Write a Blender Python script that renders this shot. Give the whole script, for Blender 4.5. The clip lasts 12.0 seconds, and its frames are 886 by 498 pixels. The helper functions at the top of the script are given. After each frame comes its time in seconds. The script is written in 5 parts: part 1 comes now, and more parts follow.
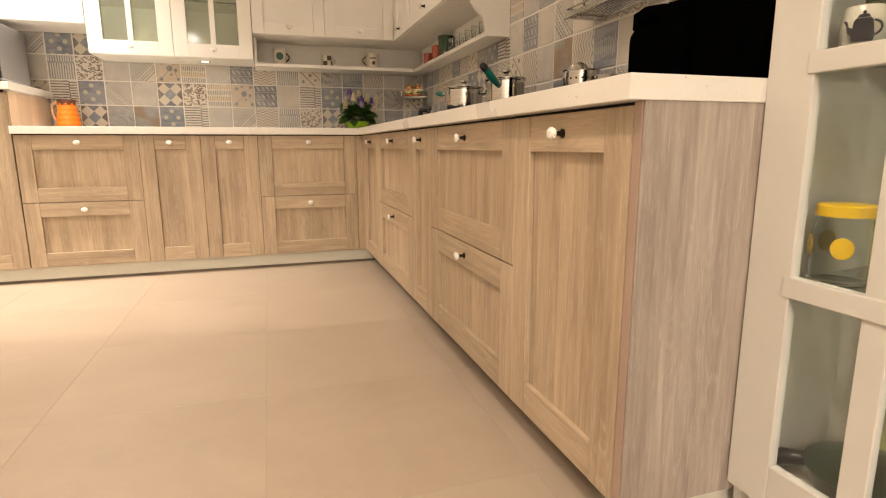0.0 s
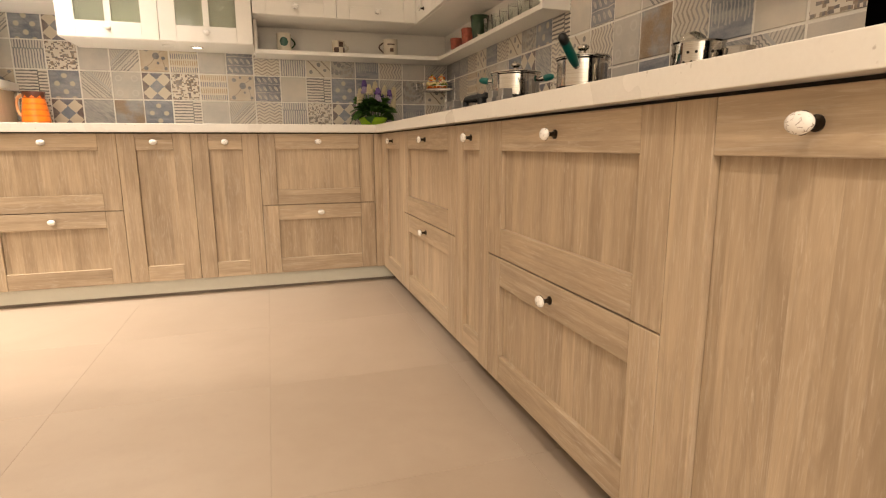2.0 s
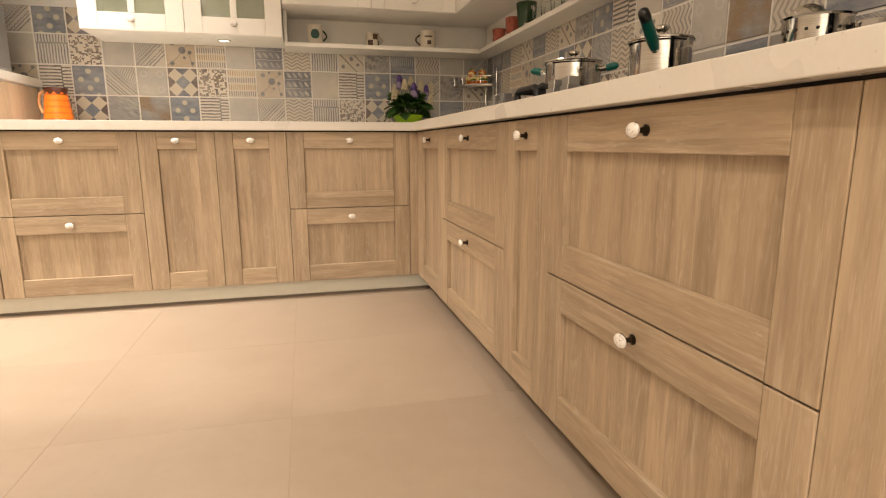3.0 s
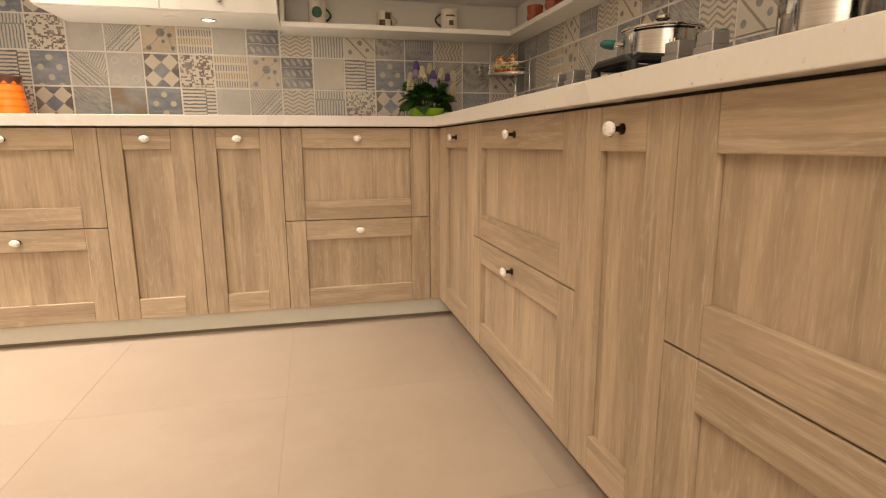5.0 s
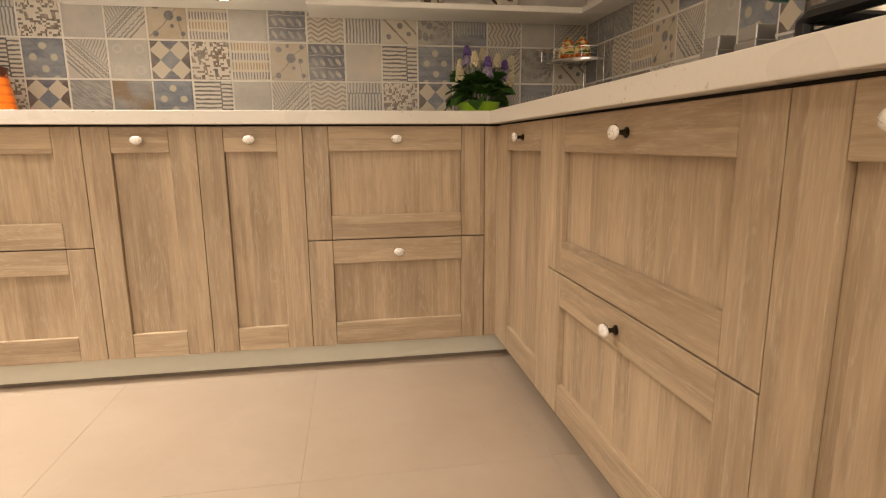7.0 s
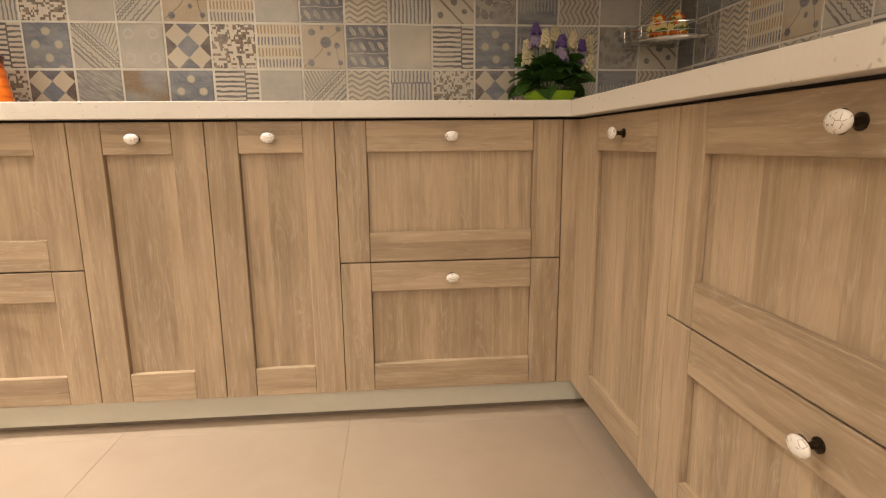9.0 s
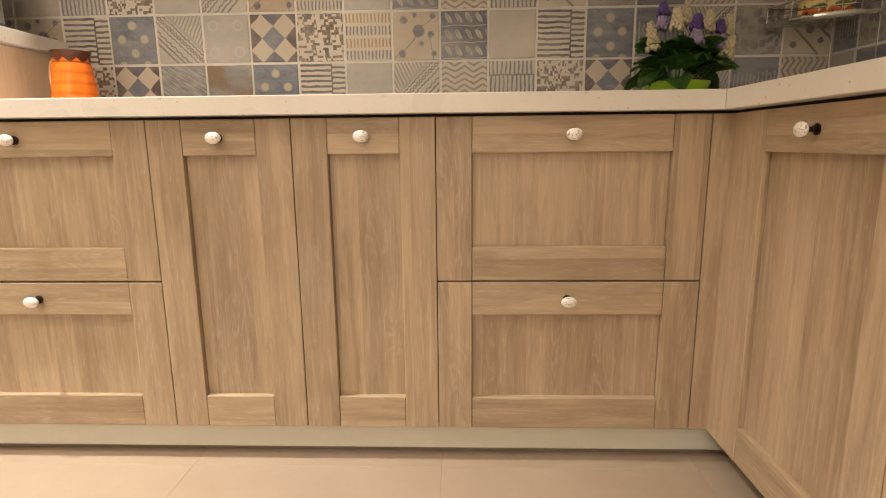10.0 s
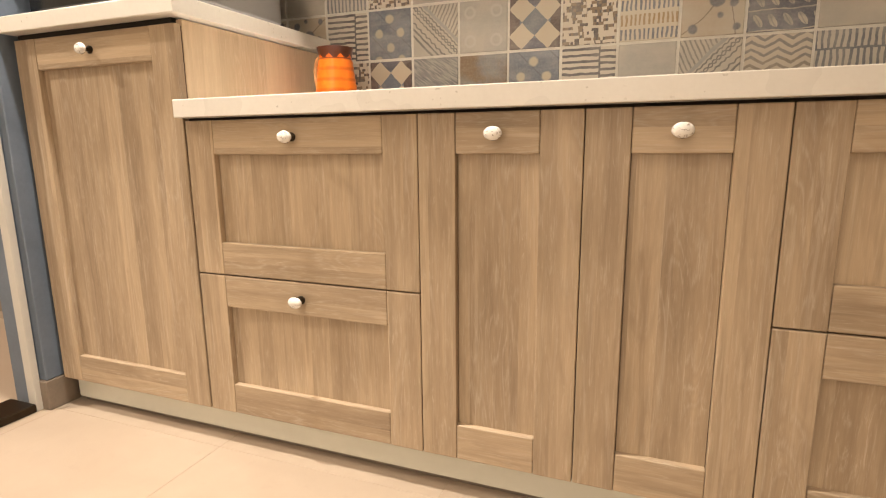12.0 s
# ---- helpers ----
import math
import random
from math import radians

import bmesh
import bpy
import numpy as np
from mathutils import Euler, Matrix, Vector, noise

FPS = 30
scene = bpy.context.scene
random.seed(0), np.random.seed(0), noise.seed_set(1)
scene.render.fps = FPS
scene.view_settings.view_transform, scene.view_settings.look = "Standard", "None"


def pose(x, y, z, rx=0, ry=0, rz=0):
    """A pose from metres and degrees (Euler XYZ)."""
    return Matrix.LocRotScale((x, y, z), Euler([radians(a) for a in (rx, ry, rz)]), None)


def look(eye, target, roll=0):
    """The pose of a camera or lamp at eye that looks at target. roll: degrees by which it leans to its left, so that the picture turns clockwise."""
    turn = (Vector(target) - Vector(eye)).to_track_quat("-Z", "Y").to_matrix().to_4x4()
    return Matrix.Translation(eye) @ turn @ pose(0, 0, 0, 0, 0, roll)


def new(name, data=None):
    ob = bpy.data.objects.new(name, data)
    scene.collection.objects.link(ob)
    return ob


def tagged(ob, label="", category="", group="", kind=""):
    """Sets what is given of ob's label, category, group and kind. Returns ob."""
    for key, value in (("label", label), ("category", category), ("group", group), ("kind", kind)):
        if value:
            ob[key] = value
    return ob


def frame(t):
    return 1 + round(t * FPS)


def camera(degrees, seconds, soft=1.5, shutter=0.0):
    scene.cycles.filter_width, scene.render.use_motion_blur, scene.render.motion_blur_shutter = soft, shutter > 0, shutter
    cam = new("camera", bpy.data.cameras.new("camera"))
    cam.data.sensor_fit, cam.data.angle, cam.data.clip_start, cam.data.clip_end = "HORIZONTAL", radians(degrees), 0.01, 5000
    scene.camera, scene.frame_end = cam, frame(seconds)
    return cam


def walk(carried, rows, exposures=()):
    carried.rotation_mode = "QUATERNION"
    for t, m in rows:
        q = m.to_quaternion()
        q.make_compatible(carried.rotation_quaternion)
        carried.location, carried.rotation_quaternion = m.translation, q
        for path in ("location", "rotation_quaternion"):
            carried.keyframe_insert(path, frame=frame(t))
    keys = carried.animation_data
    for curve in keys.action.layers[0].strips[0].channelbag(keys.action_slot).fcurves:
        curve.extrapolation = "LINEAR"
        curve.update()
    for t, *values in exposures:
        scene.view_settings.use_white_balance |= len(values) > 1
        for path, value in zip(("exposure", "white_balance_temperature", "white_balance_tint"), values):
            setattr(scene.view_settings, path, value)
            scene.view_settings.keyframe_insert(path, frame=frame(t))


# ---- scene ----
cam = camera(78.1, 12.0, soft=1.15)
PATH = [
    (0, (-0.007, -0.146, 0.781), (0.584, 1.728, 0.41), -0.2),
    (0.5, (-0.005, -0.007, 0.782), (0.682, 1.834, 0.409), -0.3),
    (1, (-0.006, 0.156, 0.781), (0.662, 2.004, 0.411), -0.2),
    (1.5, (-0.016, 0.286, 0.782), (0.603, 2.152, 0.411), -0.3),
    (2, (-0.014, 0.405, 0.783), (0.573, 2.28, 0.41), -0.3),
    (2.5, (0.003, 0.528, 0.782), (0.532, 2.421, 0.41), -0.3),
    (3, (0.013, 0.649, 0.782), (0.493, 2.555, 0.408), -0.2),
    (3.2, (0.015, 0.699, 0.782), (0.504, 2.602, 0.407), -0.3),
    (5, (0.053, 1.135, 0.781), (0.505, 3.047, 0.404), -0.3),
    (5.5, (0.065, 1.247, 0.78), (0.54, 3.153, 0.404), -0.2),
    (6, (0.078, 1.381, 0.78), (0.485, 3.304, 0.409), -0.2),
    (6.5, (0.084, 1.509, 0.785), (0.403, 3.447, 0.41), -0.4),
    (8.3, (0.092, 1.809, 0.788), (0.43, 3.743, 0.407), -0.6),
    (8.5, (0.094, 1.869, 0.788), (0.391, 3.81, 0.408), -0.6),
    (9, (0.087, 1.979, 0.787), (0.258, 3.936, 0.408), -0.6),
    (9.5, (0.053, 2.097, 0.789), (0.087, 4.06, 0.408), -0.6),
    (10, (-0.005, 2.196, 0.789), (-0.074, 4.159, 0.409), -0.6),
    (10.5, (-0.067, 2.279, 0.791), (-0.31, 4.227, 0.408), -0.5),
    (11, (-0.133, 2.344, 0.79), (-0.566, 4.259, 0.409), -0.7),
    (11.5, (-0.204, 2.382, 0.79), (-0.792, 4.255, 0.408), -0.6),
    (12, (-0.259, 2.396, 0.788), (-0.972, 4.226, 0.408), -0.6),
]
walk(cam, [(t, look(eye, target, roll)) for t, eye, target, roll in PATH], exposures=[(0.0, -0.09), (2.0, -0.15), (5.0, -0.24), (6.5, -0.32), (10.5, -0.38), (12.0, -0.36)])

# ---- light ----
FLOOR, CEIL = 0.02, 2.60
X_WALL, Y_WALL = 1.155, 4.035          # tiled faces of the side and the back wall
# Y_REAR lies far back so that the added rear lamps fit
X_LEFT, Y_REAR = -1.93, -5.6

world = bpy.data.worlds.new("world")
scene.world = world
world.use_nodes = True
world.node_tree.nodes["Background"].inputs[0].default_value = (1.0, 0.85, 0.68, 1)
world.node_tree.nodes["Background"].inputs[1].default_value = 0.02
scene.view_settings.exposure = 0.0

WARM = (1.0, 0.828, 0.660)


def lamp(name, x, y, z, size, watts, spread=170, colour=WARM):
    data = bpy.data.lights.new(name, "AREA")
    data.shape, data.size, data.energy, data.color, data.spread = "DISK", size, watts, colour, radians(spread)
    ob = new(name, data)
    ob.location = (x, y, z)
    return ob


COOL = (1.0, 0.885, 0.765)
DAY, GOLD = (1.0, 0.90, 0.80), (1.0, 0.795, 0.60)
# first two follow cast shadows; the others are unseen fill added to brighten
DOWNLIGHTS_AND_FILL = [(-1.16, 3.21, 29, 92, COOL), (-1.15, 1.95, 14, 140, GOLD), (-0.15, 2.45, 6, 150, WARM), (-0.45, 0.05, 32, 150, GOLD), (-0.5, -1.3, 17, 150, DAY),
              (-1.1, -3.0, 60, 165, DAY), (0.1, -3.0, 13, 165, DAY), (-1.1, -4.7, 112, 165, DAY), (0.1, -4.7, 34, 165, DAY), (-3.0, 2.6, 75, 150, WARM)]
for dx, dy, watts, beam, tint in DOWNLIGHTS_AND_FILL:
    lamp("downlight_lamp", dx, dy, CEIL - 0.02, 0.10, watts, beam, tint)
lamp("puck_lamp", -0.36, 3.80, 1.317, 0.05, 0.25)

# ---- materials ----


class Ex:
    """A value in a node tree that can be reckoned with."""

    def __init__(self, tree, sock):
        self.tree, self.sock = tree, sock

    def op(self, kind, *others, clamp=False):
        n = self.tree.nodes.new("ShaderNodeMath")
        n.operation, n.use_clamp = kind, clamp
        for i, v in enumerate((self, *others)):
            if isinstance(v, Ex):
                self.tree.links.new(v.sock, n.inputs[i])
            else:
                n.inputs[i].default_value = v
        return Ex(self.tree, n.outputs[0])

    def __add__(self, o): return self.op("ADD", o)
    def __sub__(self, o): return self.op("SUBTRACT", o)
    def __mul__(self, o): return self.op("MULTIPLY", o)
    def abs(self): return self.op("ABSOLUTE")
    def sin(self): return self.op("SINE")
    def floor(self): return self.op("FLOOR")
    def fract(self): return self.op("FRACT")
    def lt(self, o): return self.op("LESS_THAN", o)
    def gt(self, o): return self.op("GREATER_THAN", o)
    def min(self, o): return self.op("MINIMUM", o)
    def max(self, o): return self.op("MAXIMUM", o)
    def sqrt(self): return self.op("SQRT")
    def tri(self): return self.op("PINGPONG", 1.0)

    def step(self, lo, hi):
        """0 below lo, 1 above hi."""
        n = self.tree.nodes.new("ShaderNodeMapRange")
        n.inputs[1].default_value, n.inputs[2].default_value = lo, hi
        self.tree.links.new(self.sock, n.inputs[0])
        return Ex(self.tree, n.outputs[0])


class Mat:
    """A node material in the making."""

    def __init__(self, name, rough=0.5, metal=0.0, coords="Object"):
        self.m = bpy.data.materials.new(name)
        self.m.use_nodes = True
        self.t = self.m.node_tree
        self.b = self.t.nodes["Principled BSDF"]
        self.set("Roughness", rough)
        self.set("Metallic", metal)
        tc = self.t.nodes.new("ShaderNodeTexCoord")
        self.co = tc.outputs[coords]
        info = self.t.nodes.new("ShaderNodeObjectInfo")
        self.rnd = Ex(self.t, info.outputs["Random"])
        sep = self.t.nodes.new("ShaderNodeSeparateXYZ")
        self.t.links.new(self.co, sep.inputs[0])
        self.x, self.y, self.z = (Ex(self.t, sep.outputs[i]) for i in range(3))

    def set(self, key, v):
        s = self.b.inputs[key]
        if isinstance(v, Ex):
            self.t.links.new(v.sock, s)
        elif hasattr(v, "is_linked"):
            self.t.links.new(v, s)
        else:
            s.default_value = (*v, 1) if isinstance(v, tuple) and len(v) == 3 else v
        return self

    def vec(self, x, y, z):
        n = self.t.nodes.new("ShaderNodeCombineXYZ")
        for i, v in enumerate((x, y, z)):
            if isinstance(v, Ex):
                self.t.links.new(v.sock, n.inputs[i])
            else:
                n.inputs[i].default_value = v
        return n.outputs[0]

    def noise(self, scale=(1, 1, 1), detail=3.0, rough=0.55, distort=0.0, shift=True, amount=17.0):
        off = self.rnd * amount if shift else 0.0
        v = self.vec(self.x * scale[0] + off, self.y * scale[1] + off, self.z * scale[2] + off)
        n = self.t.nodes.new("ShaderNodeTexNoise")
        n.inputs["Scale"].default_value, n.inputs["Detail"].default_value = 1.0, detail
        n.inputs["Roughness"].default_value, n.inputs["Distortion"].default_value = rough, distort
        self.t.links.new(v, n.inputs["Vector"])
        return Ex(self.t, n.outputs[0])

    def cell(self, x, y):
        n = self.t.nodes.new("ShaderNodeTexWhiteNoise")
        n.noise_dimensions = "3D"
        self.t.links.new(self.vec(x, y, self.rnd * 9.0), n.inputs["Vector"])
        return Ex(self.t, n.outputs["Value"])

    def mix(self, f, a, b):
        n = self.t.nodes.new("ShaderNodeMix")
        n.data_type = "RGBA"
        for i, v in ((0, f), (6, a), (7, b)):
            if isinstance(v, Ex):
                self.t.links.new(v.sock, n.inputs[i])
            elif isinstance(v, (tuple, float, int)):
                n.inputs[i].default_value = (*v, 1) if isinstance(v, tuple) else v
            else:
                self.t.links.new(v, n.inputs[i])
        return n.outputs[2]

    def bump(self, h, strength=0.2, dist=0.002):
        n = self.t.nodes.new("ShaderNodeBump")
        n.inputs["Strength"].default_value, n.inputs["Distance"].default_value = strength, dist
        self.t.links.new(h.sock, n.inputs["Height"])
        self.t.links.new(n.outputs[0], self.b.inputs["Normal"])
        return self


def plain(name, colour, rough=0.5, metal=0.0, vary=0.12, scale=6.0, grain=60.0, bump=0.05):
    """Paint, plastic or metal with faint unevenness at two scales."""
    m = Mat(name, rough, metal)
    big, fine = m.noise((scale,) * 3, 3), m.noise((grain,) * 3, 2)
    dark = tuple(c * (1 - vary) for c in colour)
    m.set("Base Color", m.mix((big * 0.7 + fine * 0.3).step(0.3, 0.7), dark, colour))
    m.set("Roughness", big * 0.16 + (rough - 0.08))
    if bump:
        m.bump(fine, bump, 0.001)
    return m.m


def wood(name, along, pale, mid, dark, boards=0.052, knots=1.0):
    """Limed oak laminate: boards of differing tone, long streaks, pores and cathedral figure along one axis."""
    m = Mat(name, 0.42)
    a, b = (m.z, m.x) if along == "z" else (m.x, m.z)
    b = b + m.y * 1.0                     # so that edges and side faces carry grain too
    off = m.rnd * 31.0
    board = m.cell(((b + off) * (1.0 / boards)).floor(), 0.5)

    def n(sa, sb, detail, rough=0.5, distort=0.0, slide=0.0):
        v = m.vec(a * sa + off + slide, b * sb + off * 1.7, board * 7.0 + off)
        t = m.t.nodes.new("ShaderNodeTexNoise")
        t.inputs["Scale"].default_value, t.inputs["Detail"].default_value = 1.0, detail
        t.inputs["Roughness"].default_value, t.inputs["Distortion"].default_value = rough, distort
        m.t.links.new(v, t.inputs["Vector"])
        return Ex(m.t, t.outputs[0])

    broad, streak = n(2.0, 12, 3, 0.5, 0.5), n(5.5, 120, 4, 0.62, 0.3)
    fine, pores = n(14, 520, 2), n(34, 480, 3, 0.6)
    # cathedral figure: contour lines of a slow field that is long along the grain
    field = n(2.0, 9.0, 2, 0.4, 0.3, 4.0)
    rings = (field * 17.0 + streak * 0.8).fract()
    line = (rings - 0.5).abs().step(0.30, 0.5) * pores.step(0.30, 0.55)
    where = n(1.8, 8, 2, 0.5, 0.0, 9.0).step(0.50, 0.62)
    stain = n(6.0, 20, 3, 0.6, 0.8, 13.0).step(0.60, 0.76)
    soft = n(4.2, 52, 4, 0.55, 0.8, 21.0)
    # chalky flecks where the liming stayed in the pores: short, bent, in loose groups
    fleck = n(9.0, 55, 4, 0.7, 1.4, 33.0).step(0.58, 0.70) * n(3.0, 14, 2, 0.5, 0.0, 52.0).step(0.50, 0.64) * pores.step(0.28, 0.58)
    tone = broad * 0.42 + board * 0.19 + soft * 0.44 + streak * 0.20 + m.rnd * 0.10 - 0.17
    c = m.mix(tone.step(0.21, 0.69), dark, mid)
    c = m.mix(((rings - 0.5).abs().step(0.0, 0.5) * where) * 0.24, c, dark)
    c = m.mix(line * where * 0.34, c, pale)
    c = m.mix(fleck * 0.62 * knots, c, pale)
    c = m.mix(n(3.2, 70, 3, 0.6, 0.5, 61.0).step(0.58, 0.70) * 0.28, c, pale)
    c = m.mix(n(20, 230, 3, 0.6, 0.8, 71.0).step(0.56, 0.68) * 0.24, c, pale)
    c = m.mix(pores.step(0.52, 0.74) * 0.12, c, pale)
    c = m.mix(stain * 0.30 * knots, c, dark)
    c = m.mix(fine.step(0.45, 0.75) * 0.12, c, dark)
    c = m.mix(n(2.6, 34, 3, 0.55, 0.8, 41.0).step(0.57, 0.68) * 0.30, c, dark)
    m.set("Base Color", c)
    m.set("Roughness", fine * 0.2 + 0.33)
    m.bump(fine * 0.7 + streak * 0.5, 0.14, 0.0008)
    return m.m


OAK = dict(pale=(0.66, 0.57, 0.45), mid=(0.530, 0.412, 0.278), dark=(0.235, 0.168, 0.110))
wood_v = wood("limed_oak_upright", "z", **OAK)
wood_h = wood("limed_oak_level", "x", **OAK)
wood_grey = wood("limed_oak_end_panel", "z", (0.58, 0.52, 0.46), (0.44, 0.375, 0.32), (0.17, 0.132, 0.108), 0.06, 0.5)
wood_pale = wood("pale_oak_side", "z", (0.80, 0.69, 0.53), (0.70, 0.555, 0.39), (0.48, 0.36, 0.235), 0.09, 0.4)
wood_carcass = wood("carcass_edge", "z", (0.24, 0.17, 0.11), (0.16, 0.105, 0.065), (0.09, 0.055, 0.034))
white_paint = plain("white_lacquer", (0.80, 0.77, 0.71), 0.35, vary=0.05, bump=0.03)
dresser_paint = plain("cream_lacquer", (0.58, 0.555, 0.50), 0.40, vary=0.06, bump=0.03)
dresser_inside = plain("olive_grey_lining", (0.50, 0.485, 0.26), 0.5, vary=0.1, bump=0.03)
wall_paint = plain("wall_paint", (0.74, 0.70, 0.62), 0.8, vary=0.06, scale=2.0, grain=180, bump=0.08)
ceiling_paint = plain("ceiling_paint", (0.80, 0.78, 0.74), 0.85, vary=0.04, scale=1.5, grain=150, bump=0.08)
edge_band = plain("edge_band", (0.36, 0.255, 0.20), 0.45, vary=0.12, scale=8, grain=120)
blue_paint = plain("blue_grey_paint", (0.16, 0.20, 0.26), 0.55, vary=0.22, scale=9, grain=90, bump=0.1)
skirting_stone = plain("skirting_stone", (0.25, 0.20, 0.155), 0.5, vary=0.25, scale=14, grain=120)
plinth_paint = plain("plinth_white", (0.66, 0.65, 0.56), 0.18, vary=0.08, scale=3, grain=40, bump=0.0)
grout = plain("grout", (0.80, 0.77, 0.71), 0.9, vary=0.2, scale=20, grain=300, bump=0.2)
floor_grout = plain("floor_grout", (0.39, 0.315, 0.24), 0.9, vary=0.2, scale=20, grain=300, bump=0.1)
dark_metal = plain("blackened_bronze", (0.045, 0.032, 0.020), 0.32, 0.8, vary=0.35, scale=50)
black_iron = plain("cast_iron", (0.018, 0.018, 0.018), 0.5, 0.2, vary=0.35, scale=40, grain=400, bump=0.25)
black_plastic = plain("black_plastic", (0.012, 0.012, 0.012), 0.3, vary=0.2)
black_cloth = plain("black_cloth", (0.0012, 0.0012, 0.0012), 0.95, vary=0.4, scale=25, grain=700, bump=0.5)
black_cloth.node_tree.nodes["Principled BSDF"].inputs["Specular IOR Level"].default_value = 0.0
satin_metal = plain("satin_aluminium", (0.36, 0.345, 0.325), 0.36, 0.8, vary=0.1, grain=300)
upright_grey = plain("dark_grey_upright", (0.16, 0.15, 0.14), 0.45, 0.3, vary=0.15)
black_glass = plain("black_hob_glass", (0.01, 0.01, 0.011), 0.12, vary=0.2)
chrome = plain("chrome", (0.75, 0.73, 0.70), 0.14, 1.0, vary=0.06, bump=0.0)
teal_plastic = plain("teal_handle", (0.0, 0.13, 0.105), 0.35, vary=0.2)
appliance_grey = plain("silver_grey_lacquer", (0.33, 0.32, 0.31), 0.35, 0.5, vary=0.1, grain=250)
# near-black; paints shade into the worktop gap and the canister holes
gap_shade = plain("gap_shade", (0.02, 0.016, 0.012), 0.9, vary=0.2)
peach_glaze = plain("peach_glaze", (0.72, 0.36, 0.16), 0.3, vary=0.2, scale=40)
yellow_plastic = plain("yellow_lid", (0.75, 0.48, 0.01), 0.35, vary=0.1)
lime_ceramic = plain("lime_pot", (0.36, 0.62, 0.02), 0.25, vary=0.15)
red_ceramic = plain("red_glaze", (0.50, 0.13, 0.085), 0.25, vary=0.45, scale=55)
green_ceramic = plain("green_glaze", (0.03, 0.07, 0.03), 0.25, vary=0.3, scale=30)
cream_ceramic = plain("cream_glaze", (0.72, 0.66, 0.55), 0.25, vary=0.1, scale=30)
brown_print = plain("brown_print", (0.10, 0.05, 0.03), 0.3, vary=0.3)
green_print = plain("green_print", (0.02, 0.09, 0.06), 0.3, vary=0.3)
brown_wood = wood("brown_door_wood", "z", (0.26, 0.12, 0.05), (0.20, 0.085, 0.03), (0.11, 0.045, 0.016))
pan_green = plain("dark_green_pan", (0.012, 0.03, 0.018), 0.3, vary=0.3)


def steel_mat():
    m = Mat("brushed_steel", 0.22, 1.0)
    fine = m.noise((8, 8, 400), 3)
    m.set("Base Color", m.mix(fine.step(0.3, 0.7), (0.46, 0.435, 0.40), (0.60, 0.57, 0.53)))
    m.set("Roughness", fine * 0.10 + 0.06)
    m.bump(fine, 0.03, 0.0005)
    return m.m


steel = steel_mat()


def quartz_mat():
    """Cream-white engineered stone with scattered dark and amber specks."""
    m = Mat("cream_quartz", 0.28)
    big, fine = m.noise((3, 3, 3), 3, shift=False), m.noise((130, 130, 130), 2, shift=False)
    speck = m.noise((95, 95, 95), 1, 0.3, shift=False)
    where = m.noise((6, 6, 6), 2, shift=False).step(0.45, 0.6)
    c = m.mix((big * 0.6 + fine * 0.4).step(0.3, 0.7), (0.70, 0.665, 0.605), (0.75, 0.72, 0.66))
    c = m.mix(speck.step(0.71, 0.76) * where * 0.5, c, (0.25, 0.19, 0.13))
    m.set("Base Color", c)
    m.set("Roughness", big * 0.14 + 0.22)
    return m.m


quartz = quartz_mat()


def floor_mat():
    """Matt beige porcelain with cloudy mottling and fine grain."""
    m = Mat("beige_porcelain", 0.38)
    cloud, mid, fine = m.noise((2.2, 2.2, 2.2), 5, 0.6, 0.4), m.noise((11, 11, 11), 4), m.noise((260, 260, 260), 2)
    tone = cloud * 0.6 + mid * 0.3 + fine * 0.1
    c = m.mix(tone.step(0.32, 0.66), (0.365, 0.288, 0.216), (0.43, 0.350, 0.271))
    c = m.mix(m.noise((30, 30, 30), 3).step(0.62, 0.75) * 0.10, c, (0.27, 0.205, 0.15))
    c = m.mix(m.rnd * 0.03, c, (0.31, 0.25, 0.195))
    m.set("Base Color", c)
    m.set("Roughness", mid * 0.18 + 0.32)
    m.bump(fine * 0.6 + mid * 0.4, 0.05, 0.001)
    return m.m


porcelain = floor_mat()


def glass_mat(name, colour, rough=0.02):
    m = Mat(name, rough)
    m.set("Base Color", colour)
    m.set("Transmission Weight", 1.0)
    m.set("IOR", 1.45)
    m.set("Roughness", m.noise((4, 4, 4), 2) * 0.03 + rough)
    return m.m


clear_glass = glass_mat("clear_glass", (0.93, 0.96, 0.94))
etched_glass = glass_mat("etched_glass", (0.66, 0.69, 0.57), 0.05)
etched_glass.node_tree.nodes["Principled BSDF"].inputs["Transmission Weight"].default_value = 0.88
green_glass = glass_mat("green_tinted_glass", (0.72, 0.80, 0.74))


def crackle_mat():
    """White glazed ceramic with a fine grey crackle."""
    m = Mat("crackled_white_ceramic", 0.2)
    v = m.t.nodes.new("ShaderNodeTexVoronoi")
    v.feature = "DISTANCE_TO_EDGE"
    v.inputs["Scale"].default_value = 120
    m.t.links.new(m.vec(m.x + m.rnd * 3.0, m.y, m.z + m.rnd * 5.0), v.inputs["Vector"])
    d = Ex(m.t, v.outputs["Distance"])
    n = m.noise((110, 110, 110), 2)
    c = m.mix(d.lt(0.05) * n.step(0.5, 0.58) * 0.8, (0.84, 0.81, 0.76), (0.25, 0.19, 0.15))
    m.set("Base Color", c)
    return m.m


crackle = crackle_mat()


